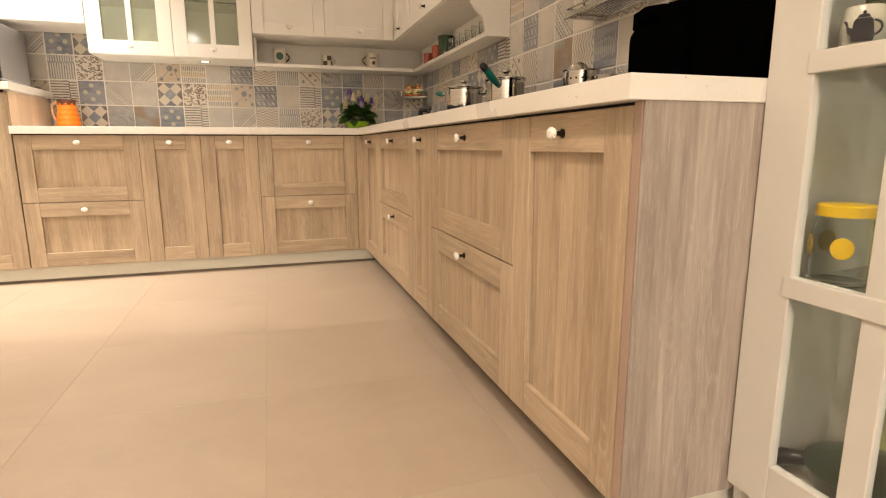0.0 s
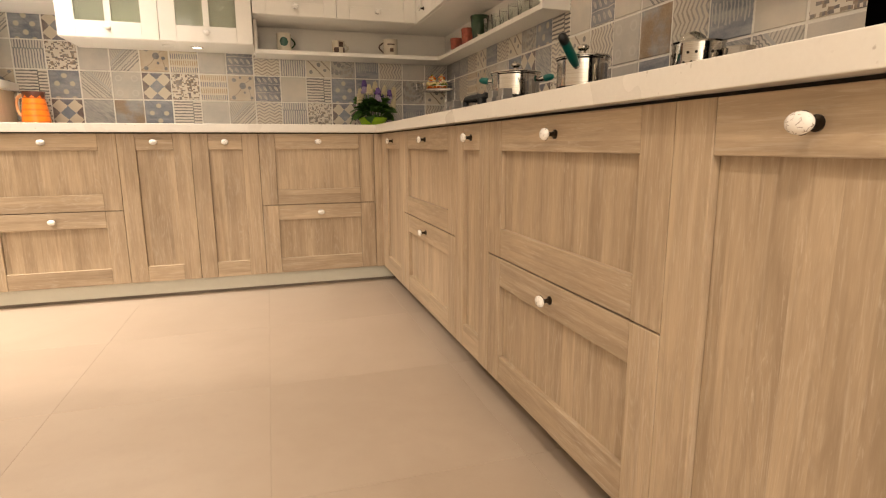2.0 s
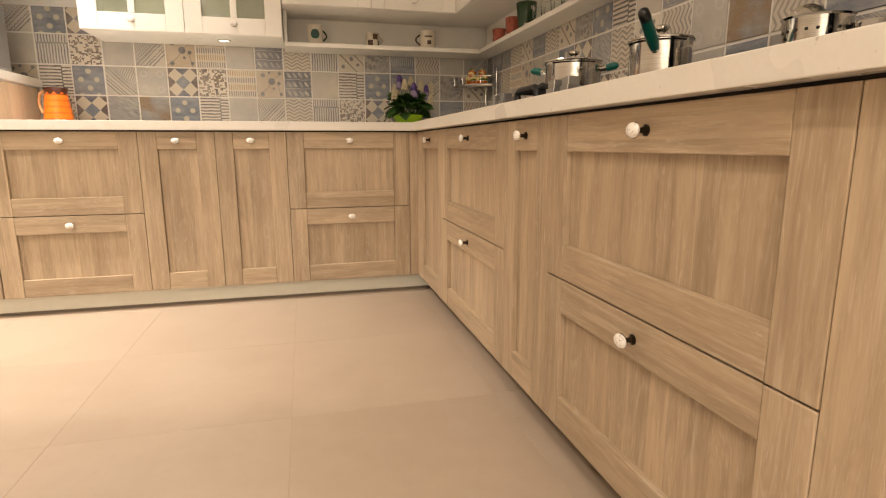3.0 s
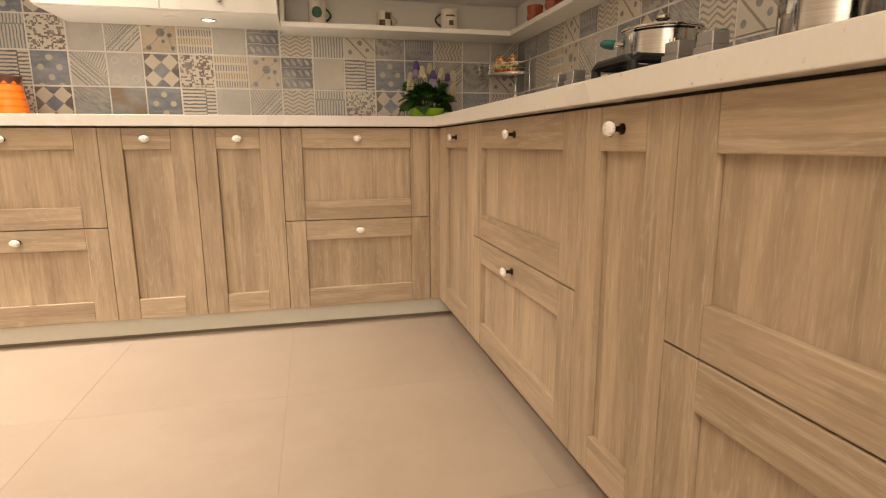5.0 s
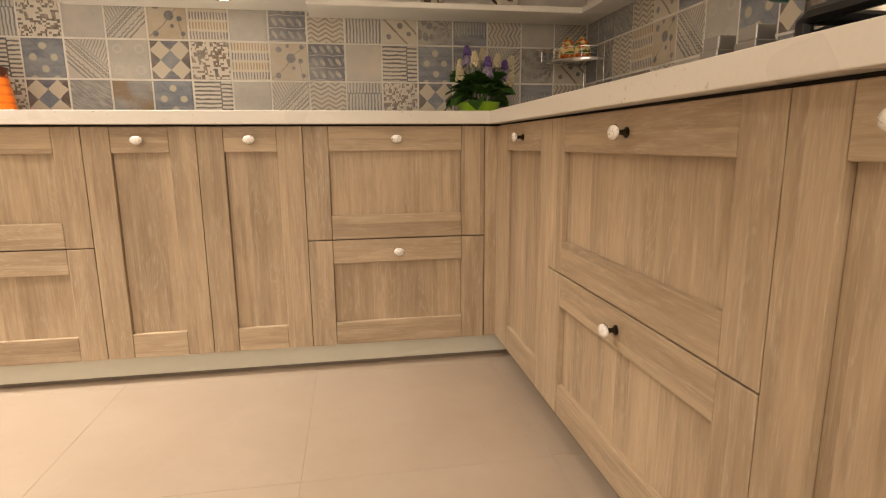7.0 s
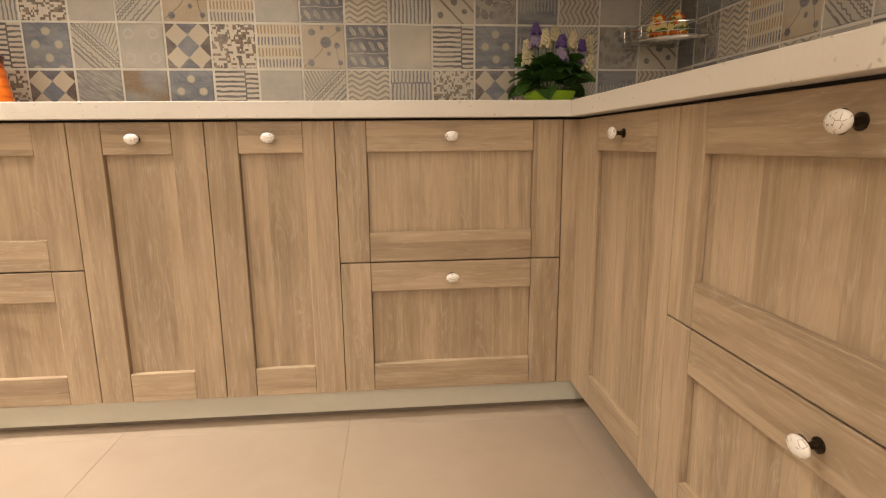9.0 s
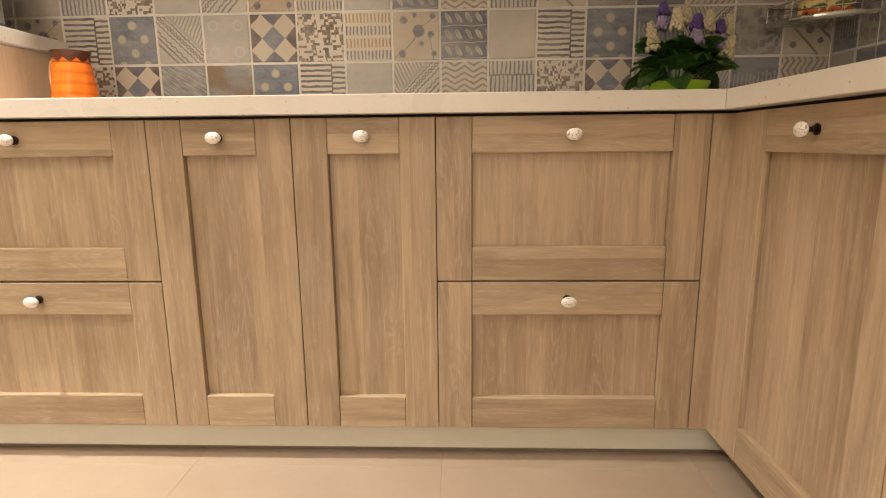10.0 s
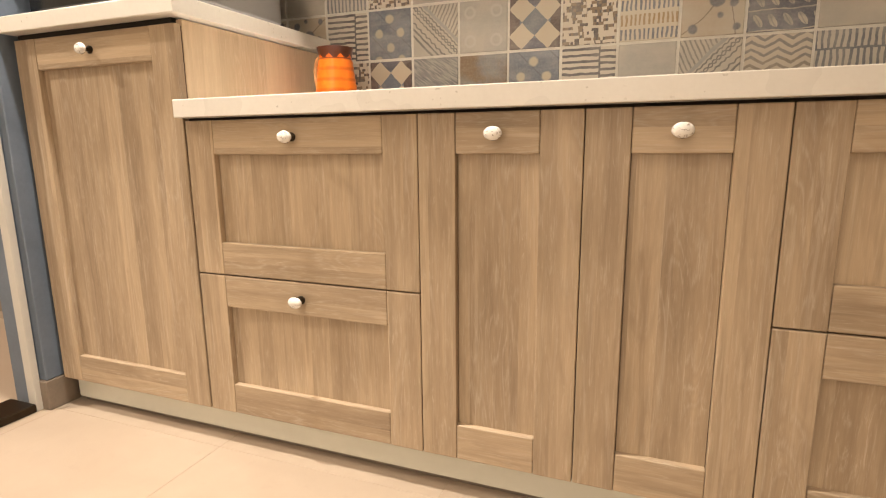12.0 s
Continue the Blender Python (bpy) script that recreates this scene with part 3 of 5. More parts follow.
def front(parent, name, w, h, mats=(wood_v, wood_h), frame=FRAME, knob_at=None, knob_on=True):
    """A framed front, w by h, centred on its origin in x and z, its face at y = 0 and facing -y. The recessed panel is the part,
    stiles, rails and knob its sub-parts."""
    v, hz = mats
    # narrow slots beside the stiles, added to draw a dark shade line
    panel = part(name, box(-w / 2 + frame + 0.0011, w / 2 - frame - 0.0011, DEEP, 0.019, -h / 2 + frame - 0.006, h / 2 - frame + 0.006, 0), v, parent)
    for s in (-1, 1):
        st = part("stile", cboxy(frame - 0.0006, 0.02, h, 0.002, 2), v, panel)
        st.location = (s * (w / 2 - frame / 2), 0.01, 0)
        rl = part("rail", cboxy(w - 2 * frame - 0.0006, 0.0194, frame, 0.0024, 2), hz, panel)
        rl.location = (0, 0.0103, s * (h / 2 - frame / 2))
    if knob_on:
        kx, kz = knob_at or (0.0, h / 2 - KNOB_Z)
        knob(panel, kx, kz)
    return panel


def base_cabinet(x0, x1, z_split, label, m, z0=0.108, z1=0.848, depth=0.565, group="base cabinets", floor_gap=0.088):
    """A base cabinet with one door, or with two drawer fronts split at z_split, from x0 to x1, front at y = 0, facing -y in its own frame."""
    cab = thing("base_cabinet", label, "cabinet", group, at=m)
    w, cx = x1 - x0, (x0 + x1) / 2
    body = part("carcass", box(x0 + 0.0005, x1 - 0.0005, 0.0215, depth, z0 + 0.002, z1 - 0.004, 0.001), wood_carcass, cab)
    gap = 0.0012
    spans = [("door", z0, z1)] if z_split is None else [("drawer_front", z_split, z1), ("drawer_front", z0, z_split)]
    for name, a, b in spans:
        f = front(cab, name, w - gap, b - a - 0.0032)
        f.location = (cx, 0, (a + b) / 2)
    return cab


B_Y, R_X = 3.418, 0.577                      # faces of the back and the side run
BACK = pose(0, B_Y, 0)
SIDE = pose(R_X, 0, 0, 0, 0, -90)            # its x runs along -y of the room
OAKY = "limed oak base cabinet with "
base_cabinet(-1.314, -0.710, 0.476, OAKY + "two drawer fronts and white knobs", BACK)
base_cabinet(-0.710, -0.383, None, OAKY + "one narrow door and white knob", BACK)
base_cabinet(-0.383, -0.062, None, OAKY + "one narrow door and white knob", BACK)
base_cabinet(-0.062, 0.535, 0.476, OAKY + "two drawer fronts beside the corner", BACK)
base_cabinet(-3.364, -2.898, None, OAKY + "one door beside the corner", SIDE)
base_cabinet(-2.898, -2.154, 0.476, OAKY + "two wide drawer fronts", SIDE)
base_cabinet(-2.154, -1.850, None, OAKY + "one very narrow door", SIDE)
base_cabinet(-1.850, -1.111, 0.476, OAKY + "wide drawer fronts under the hob", SIDE)
base_cabinet(-1.111, -0.6505, None, OAKY + "one door at the end", SIDE)
# the taller cabinet under the oven
base_cabinet(-1.884, -1.318, None, "taller limed oak cabinet with one door, by the blue wall", BACK, z1=1.070)
tagged(link("side_panel", box(-1.3345, -1.3165, 3.44, Y_WALL, 0.896, 1.080, 0.001), wood_pale), "pale oak side panel of the taller cabinet above the worktop", "panel")
# corner posts and the end panel
tagged(link("corner_post", box(0.5365, 0.598, B_Y + 0.002, B_Y + 0.02, 0.108, 0.846, 0.001), wood_v), "narrow oak filler strip in the cabinet corner", "filler strip")
tagged(link("corner_post", box(R_X + 0.002, R_X + 0.02, 3.3655, B_Y + 0.001, 0.108, 0.846, 0.001), wood_v), "narrow oak filler strip in the cabinet corner", "filler strip")
ep = thing("end_panel", "greyish limed oak end panel closing the cabinet run", "panel")
part("face_board", box(R_X + 0.001, 1.150, 0.6205, 0.6245, 0.106, 0.8525, 0.0008), wood_grey, ep)
part("edge_board", box(R_X, 1.150, 0.6262, 0.6480, 0.106, 0.8525, 0.001), edge_band, ep, "pinkish brown edge of the panel")

# plinths
def plinth(name, bm, label):
    return tagged(link(name, bm, plinth_paint), label, "plinth")


plinth("plinth", box(-1.876, 0.64, 3.452, 3.466, 0.036, 0.1065, 0.001), "off-white plinth strip under the back cabinets")
plinth("plinth", box(0.700, 0.716, 0.66, 3.471, FLOOR, 0.1065, 0.001), "off-white plinth strip under the side cabinets")
# dark brown strip that shows below the raised back plinth
tagged(link("base_board", box(-1.87, 0.69, 3.4665, 3.48, FLOOR, 0.1065, 0), skirting_stone), "dark brown strip set back behind the plinth", "base")
plinth("plinth", box(0.72, 1.150, 0.640, 0.656, FLOOR, 0.1065, 0.001), "off-white plinth strip under the end panel")


# ---- worktops ----
def slab(out, z0=0.8525, z1=0.894):
    """A stone slab of the given outline, with small rounded edges."""
    bm = bmesh.new()
    lo = [bm.verts.new((x, y, z0)) for x, y in out]
    hi = [bm.verts.new((x, y, z1)) for x, y in out]
    for i in range(len(out)):
        j = (i + 1) % len(out)
        bm.faces.new((lo[i], lo[j], hi[j], hi[i]))
    bm.faces.new(lo[::-1])
    bm.faces.new(hi)
    bmesh.ops.recalc_face_normals(bm, faces=bm.faces[:])
    bmesh.ops.bevel(bm, geom=bm.edges[:], offset=0.0018, segments=2, affect="EDGES", profile=0.5)
    return bm


wt = thing("worktop", "cream-white quartz worktop running round the corner", "worktop")
WX, WY, MITRE = X_WALL - 0.002, Y_WALL - 0.002, 0.0003
part("slab", slab([(-1.3155, 3.388), (0.545 - MITRE, 3.388), (WX - MITRE, WY), (-1.3155, WY)]), quartz, wt)
part("slab", slab([(0.545, 3.388 - MITRE), (0.545, 0.618), (WX, 0.618), (WX, WY - MITRE)]), quartz, wt)
tagged(link("worktop", box(-1.893, -1.287, 3.388, Y_WALL - 0.002, 1.083, 1.124, 0.0025, 2), quartz), "raised cream-white quartz worktop on the taller cabinet", "worktop")
# near-black strips paint in the shade between worktop and fronts
tagged(link("worktop_packer", box(-1.31, 0.60, 3.428, 3.448, 0.8465, 0.853, 0), gap_shade), "near-black strip put in for the shade under the worktop", "strip")
tagged(link("worktop_packer", box(0.587, 0.607, 0.66, 3.42, 0.8465, 0.853, 0), gap_shade), "near-black strip put in for the shade under the worktop", "strip")
tagged(link("worktop_packer", box(-1.88, -1.335, 3.428, 3.448, 1.0705, 1.083, 0), gap_shade), "near-black strip put in for the shade under the raised worktop", "strip")

# ---- wall cupboards ----
UP_Y, UP_X = 3.69, 0.857
UP_TOP = 2.25
WP = (white_paint, white_paint)


def wall_cabinet(x0, x1, z0, z1, doors, label, m, depth, knobs=True):
    cab = thing("wall_cabinet", label, "cabinet", "wall cabinets", at=m)
    part("carcass", box(x0 + 0.0005, x1 - 0.0005, 0.0215, depth, z0, z1, 0.001), white_paint, cab)
    for a, b in zip(doors, doors[1:]):
        f = front(cab, "door", b - a - 0.003, z1 - z0 - 0.003, WP, 0.07, (0.0, -(z1 - z0) / 2 + 0.047), knobs)
        f.location = ((a + b) / 2, 0, (z0 + z1) / 2)
    return cab


back_up = wall_cabinet(-0.055, UP_X - 0.001, 1.485, UP_TOP, [-0.055, 0.395, UP_X - 0.001], "white framed wall cabinet with two doors above the mug shelf", pose(0, UP_Y, 0), Y_WALL - UP_Y - 0.002)
part("corner_carcass", box(UP_X + 0.0005, X_WALL - 0.002, -0.008, Y_WALL - UP_Y - 0.002, 1.485, UP_TOP, 0.001), white_paint, back_up)
wall_cabinet(-3.68, -2.46, 1.485, UP_TOP, [-3.68, -3.37, -2.46], "white framed wall cabinet with two doors above the shelf", pose(UP_X, 0, 0, 0, 0, -90), X_WALL - UP_X - 0.002)
wall_cabinet(-1.90, -0.978, 1.487, UP_TOP, [-1.90, -1.44, -0.978], "white framed wall cabinet above the oven", pose(0, UP_Y, 0), Y_WALL - UP_Y - 0.002, False)


def glass_cabinet():
    """Wall cabinet with two glazed doors, lower than its neighbours; open inside, with a shelf."""
    x0, x1, z0, z1, y0, y1 = -0.976, -0.058, 1.325, UP_TOP, UP_Y, Y_WALL - 0.002
    cab = thing("glass_wall_cabinet", "white wall cabinet with two glazed doors holding dishes", "cabinet", at=pose(0, 0, 0))
    part("bottom", box(x0, x1, y0 + 0.021, y1, z0, z0 + 0.02, 0.001), white_paint, cab)
    part("top", box(x0, x1, y0 + 0.021, y1, z1 - 0.02, z1, 0.001), white_paint, cab)
    for a in (x0, x1 - 0.018):
        part("side", box(a, a + 0.018, y0 + 0.021, y1, z0 + 0.0205, z1 - 0.0205, 0.001), white_paint, cab)
    part("back", box(x0 + 0.0185, x1 - 0.0185, y1 - 0.012, y1, z0 + 0.0205, z1 - 0.0205, 0), white_paint, cab)
    part("shelf", box(x0 + 0.02, x1 - 0.02, y0 + 0.05, y1 - 0.013, 1.66, 1.668, 0.001), clear_glass, cab, "clear glass shelf")
    mid = (x0 + x1) / 2
    h = z1 - z0 - 0.003
    for a, b in ((x0, mid), (mid, x1)):
        w = b - a - 0.003
        fr = 0.08
        pane = part("door", cboxy(w - 2 * fr + 0.012, 0.004, h - 2 * fr + 0.012, 0), etched_glass, cab, "door with faintly etched glass")
        pane.location = ((a + b) / 2, y0 + 0.011, (z0 + z1) / 2)
        pane.visible_shadow = False
        for s in (-1, 1):
            part("stile", cboxy(fr, 0.02, h, 0.0016, 2), white_paint, pane).location = (s * (w / 2 - fr / 2), -0.001, 0)
            part("rail", cboxy(w - 2 * fr - 0.0006, 0.0194, fr, 0.0016, 2), white_paint, pane).location = (0, -0.0007, s * (h / 2 - fr / 2))
        part("muntin", cboxy(0.03, 0.018, h - 2 * fr - 0.0006, 0.0016, 2), white_paint, pane).location = (0, -0.001, 0)
        knob(pane, 0.0, -h / 2 + 0.047, -0.011)
    return cab


glass_cabinet()
puck = thing("cabinet_light", "small round light let into the glass cabinet's underside", "light", at=pose(-0.36, 3.86, 1.325))
part("ring", lathe([(0.026, 0.0), (0.034, 0.0), (0.033, -0.004), (0.027, -0.004), (0.026, 0.0)], 24), chrome, puck)
part("diffuser", lathe([(0, -0.002), (0.0255, -0.002), (0.0255, 0.0), (0, 0.0)], 24), glow, puck)
puck2 = thing("cabinet_light", "small round unlit light let into the glass cabinet's underside", "light", at=pose(-0.50, 3.84, 1.325))
part("ring", lathe([(0.0, 0.0), (0.034, 0.0), (0.033, -0.004), (0.027, -0.004), (0.0, -0.003)], 24), white_paint, puck2)

# open shelf under the cabinets, with its back boards and the curved end bracket
SH_Y, SH_X, SH_Z = 3.815, 1.03, 1.303
shelf = thing("wall_shelf", "white open shelf running round the corner under the cabinets", "shelf")
part("board", box(-0.055, X_WALL - 0.002, SH_Y, Y_WALL - 0.002, SH_Z, SH_Z + 0.022, 0.002), white_paint, shelf)
part("board", box(SH_X, X_WALL - 0.002, 2.4595, SH_Y - 0.0005, SH_Z, SH_Z + 0.022, 0.002), white_paint, shelf)
part("back_board", box(-0.035, X_WALL - 0.015, Y_WALL - 0.014, Y_WALL - 0.002, SH_Z + 0.0225, 1.4845, 0), white_paint, shelf)
part("back_board", box(X_WALL - 0.014, X_WALL - 0.002, 2.4595, Y_WALL - 0.015, SH_Z + 0.0225, 1.4845, 0), white_paint, shelf)
part("end_board", box(-0.055, -0.036, SH_Y + 0.002, Y_WALL - 0.002, SH_Z + 0.0225, 1.4845, 0.001), white_paint, shelf)
curve = [(X_WALL - 0.002, SH_Z), (SH_X, SH_Z), (SH_X, SH_Z + 0.022), (SH_X - 0.004, SH_Z + 0.05), (SH_X - 0.02, SH_Z + 0.085), (SH_X - 0.05, SH_Z + 0.115), (SH_X - 0.075, SH_Z + 0.15), (SH_X - 0.085, SH_Z + 0.1815), (UP_X + 0.022, SH_Z + 0.1815), (UP_X + 0.022, UP_TOP), (X_WALL - 0.002, UP_TOP)]
br = part("bracket", prism(curve, 0.022), white_paint, shelf, "end bracket with a scooped front edge")
br.location = (0, 2.437, 0)

# ---- things on the worktops ----
TOP = 0.894


def jug():
    j = thing("jug", "orange banded ceramic jug with a brown dripped rim", "jug", at=pose(-1.174, 3.875, TOP, 0, 0, -70) @ Matrix.Diagonal((0.87, 0.87, 0.92, 1)))
    prof = [(0.0, 0.0), (0.066, 0.0), (0.074, 0.004)]
    for i in range(9):
        z = 0.012 + i * 0.0185
        r = 0.0755 - 0.019 * (i / 8.0) ** 1.2
        prof += [(r - 0.0005, z - 0.005), (r + 0.0005, z + 0.004)]
    prof += [(0.0572, 0.172), (0.0590, 0.180), (0.0625, 0.190), (0.0600, 0.191), (0.0550, 0.178), (0.058, 0.03), (0.0, 0.012)]
    smooth(part("body", lathe(prof, 48), jug_glaze, j), 50)
    pts = [(0.055, 0, 0.166), (0.075, 0, 0.172), (0.098, 0, 0.160), (0.110, 0, 0.130), (0.108, 0, 0.095), (0.096, 0, 0.065), (0.074, 0, 0.046), (0.064, 0, 0.044)]
    h = smooth(part("handle", sweep(pts, [0.009, 0.009, 0.0085, 0.008, 0.0078, 0.0078, 0.008, 0.009], 12), peach_glaze, j, "pale peach glazed loop handle"), 60)
    h.matrix_basis = pose(0, 0, 0, 0, 0, 232)


jug()


def leaf_mesh(length, width, rise, droop):
    bm = bmesh.new()
    rows = []
    n = 6
    for i in range(n + 1):
        s = i / n
        wv = width * math.sin(math.pi * min(1.0, s * 0.92 + 0.06)) ** 0.8
        x, z = length * s, rise * s - droop * s * s
        rows.append([bm.verts.new((x, -wv / 2, z + 0.004)), bm.verts.new((x, 0, z - 0.003)), bm.verts.new((x, wv / 2, z + 0.004))])
    for a, b in zip(rows, rows[1:]):
        for k in (0, 1):
            bm.faces.new((a[k], a[k + 1], b[k + 1], b[k]))
    bmesh.ops.solidify(bm, geom=bm.faces[:], thickness=0.0008)
    return bm


def leaf_material():
    m = Mat("leaf_green", 0.45)
    n = m.noise((60, 60, 60), 3)
    vein = (m.y.abs() * 900.0 + m.x * 500.0).sin() * 0.5 + 0.5
    c = m.mix(n.step(0.35, 0.7), (0.035, 0.11, 0.018), (0.10, 0.24, 0.035))
    m.set("Base Color", m.mix(vein * 0.3, c, (0.10, 0.20, 0.05)))
    return m.m


leaf_green = leaf_material()
petal_white = plain("cream_petals", (0.66, 0.58, 0.38), 0.6, vary=0.3, scale=150, grain=400)
petal_violet = plain("violet_petals", (0.13, 0.07, 0.28), 0.6, vary=0.4, scale=150, grain=400)
petal_lilac = plain("lilac_petals", (0.36, 0.29, 0.46), 0.6, vary=0.3, scale=150, grain=400)


def flower_spike(height, size, rnd):
    """A dense spike of small bells, and the stalk under it."""
    bm = bmesh.new()
    n = 46
    for i in range(n):
        s = i / (n - 1)
        a = i * 2.39996
        r = size * (1.0 - 0.62 * s) * (0.85 + 0.3 * rnd.random())
        b = size * 0.45 * (1.0 - 0.35 * s) * (0.8 + 0.4 * rnd.random())
        m = Matrix.Translation((r * math.cos(a), r * math.sin(a), height * (0.48 + 0.52 * s))) @ Matrix.Rotation(rnd.uniform(0, 3), 4, "Z") @ Matrix.Diagonal((b, b * 0.85, b * 1.15, 1))
        bmesh.ops.create_icosphere(bm, subdivisions=1, radius=1.0, matrix=m)
    return bm


def plant():
    rnd = random.Random(11)
    p = thing("potted_plant", "flowering plant with cream and violet spikes in a lime pot", "plant", at=pose(0.612, 3.845, TOP))
    smooth(part("pot", lathe([(0.0, 0.0), (0.055, 0.0), (0.062, 0.006), (0.078, 0.030), (0.088, 0.052), (0.089, 0.058), (0.085, 0.058), (0.075, 0.034), (0.0, 0.03)], 40), lime_ceramic, p, "shallow lime-green glazed pot"), 50)
    part("soil", lathe([(0.0, 0.046), (0.079, 0.046), (0.075, 0.040), (0.0, 0.040)], 24), plain("potting_soil", (0.03, 0.02, 0.012), 0.95, vary=0.4, scale=90, grain=300, bump=0.4), p)
    for k in range(64):
        a = k * 2.39996
        ring = rnd.random() ** 0.8
        ob = part("leaf", leaf_mesh(rnd.uniform(0.070, 0.105), rnd.uniform(0.052, 0.080), 0.020 + 0.075 * ring, 0.050 + 0.020 * (1 - ring)), leaf_green, p)
        r0 = 0.015 + 0.058 * (1 - ring)
        ob.location = (r0 * math.cos(a), r0 * math.sin(a), 0.062 + 0.062 * ring + rnd.uniform(-0.006, 0.008))
        ob.rotation_euler = (rnd.uniform(-0.6, 0.6), rnd.uniform(-0.30, 0.30), a + rnd.uniform(-0.3, 0.3))
    # spikes: place, height of the tip, kind (0 cream, 1 violet over lilac)
    spots = [(-0.071, -0.02, 0.200, 0), (-0.020, -0.03, 0.252, 0), (0.022, 0.03, 0.278, 0), (0.064, -0.01, 0.250, 0), (0.118, 0.01, 0.246, 0), (0.108, -0.03, 0.178, 0),
             (-0.038, 0.02, 0.282, 1), (0.024, -0.045, 0.232, 1), (0.096, -0.01, 0.225, 1), (-0.055, 0.045, 0.235, 0), (0.06, 0.05, 0.225, 1)]
    for dx, dy, h, kind in spots:
        tall = 0.105
        if kind == 0:
            pieces = [(tall, 0.0165, petal_white, h - tall)]
        else:
            pieces = [(tall * 0.62, 0.015, petal_violet, h - tall * 0.62), (tall * 0.66, 0.018, petal_lilac, h - tall * 1.02)]
        for tall_, size, mat, z in pieces:
            f = smooth(part("flower_spike", flower_spike(tall_, size, rnd), mat, p), 80)
            f.location = (dx, dy, z)
            f.rotation_euler = (-dy * 2, dx * 2, 0)
        part("stalk", sweep([(dx * 0.3, dy * 0.3, 0.045), (dx * 0.75, dy * 0.75, h * 0.5), (dx, dy, h - 0.04)], 0.0022, 6), leaf_green, p)


plant()


# corner wire rack with two seasoning jars, fixed in the corner
def corner_rack():
    rk = thing("corner_rack", "chrome wire corner rack on tall legs", "rack", at=pose(1.14, 4.02, 1.128))
    r = 0.20
    tray = [(0, 0)] + [(-r * math.cos(radians(a)), -r * math.sin(radians(a))) for a in range(0, 91, 10)]
    bm = bmesh.new()
    lo, hi = [bm.verts.new((x, y, 0.0)) for x, y in tray], [bm.verts.new((x, y, 0.004)) for x, y in tray]
    for i in range(len(tray)):
        j = (i + 1) % len(tray)
        bm.faces.new((lo[i], lo[j], hi[j], hi[i]))
    bm.faces.new(lo[::-1])
    bm.faces.new(hi)
    bmesh.ops.recalc_face_normals(bm, faces=bm.faces[:])
    part("tray", bm, chrome, rk)
    rim = [(-r * math.cos(radians(a)), -r * math.sin(radians(a))) for a in range(0, 91, 9)]
    part("tray_lip", sweep([(x, y, 0.004) for x, y in rim], 0.0095, 10), chrome, rk, "bright rolled tray lip")
    part("rail", sweep([(0, -0.0, 0.055)] + [(x, y, 0.055) for x, y in rim] + [(0, 0, 0.055)], 0.0022, 6), chrome, rk)
    part("rail", sweep([(x, y, 0.028) for x, y in rim], 0.0018, 6), chrome, rk)
    for x, y in ((-r, 0.0), (0.0, -r), (0, 0), rim[3], rim[7]):
        standing = (x, y) in ((0.0, -r), (0, 0))
        part("post", sweep([(x, y, -0.2335 if standing else 0.0), (x, y, 0.095 if standing else 0.055)], 0.0015, 6), chrome, rk)
    for i in range(1, 6):
        a = radians(15 * i)
        part("wire", sweep([(-0.02 * math.cos(a), -0.02 * math.sin(a), -0.003), (-r * math.cos(a), -r * math.sin(a), -0.003)], 0.0014, 5), chrome, rk)


corner_rack()


def flower_glaze():
    """Cream glaze with orange poppies and green leaves."""
    m = Mat("flowered_glaze", 0.25)
    v = m.t.nodes.new("ShaderNodeTexVoronoi")
    v.inputs["Scale"].default_value = 42
    m.t.links.new(m.vec(m.x, m.y, m.z), v.inputs["Vector"])
    d = Ex(m.t, v.outputs["Distance"])
    n = m.noise((50, 50, 50), 2)
    c = m.mix(n.step(0.52, 0.56), (0.80, 0.64, 0.30), (0.14, 0.20, 0.03))
    c = m.mix(d.lt(0.44), c, (0.68, 0.15, 0.015))
    c = m.mix(d.lt(0.16), c, (0.20, 0.03, 0.01))
    m.set("Base Color", c)
    return m.m


poppy = flower_glaze()


def seasoning_jar(x, y):
    s = thing("seasoning_jar", "small cream pot painted with orange poppies, on the rack", "jar", "seasoning jars", at=pose(x, y, 1.1325) @ Matrix.Scale(1.4, 4))
    smooth(part("body", lathe([(0, 0), (0.021, 0), (0.027, 0.008), (0.028, 0.028), (0.021, 0.043), (0.016, 0.048), (0, 0.048)], 24), poppy, s), 60)
    smooth(part("lid", lathe([(0, 0.0485), (0.018, 0.0485), (0.017, 0.056), (0.010, 0.062), (0.005, 0.064), (0.007, 0.07), (0, 0.073)], 24), poppy, s), 60)


seasoning_jar(1.022, 3.93)
seasoning_jar(1.078, 3.905)


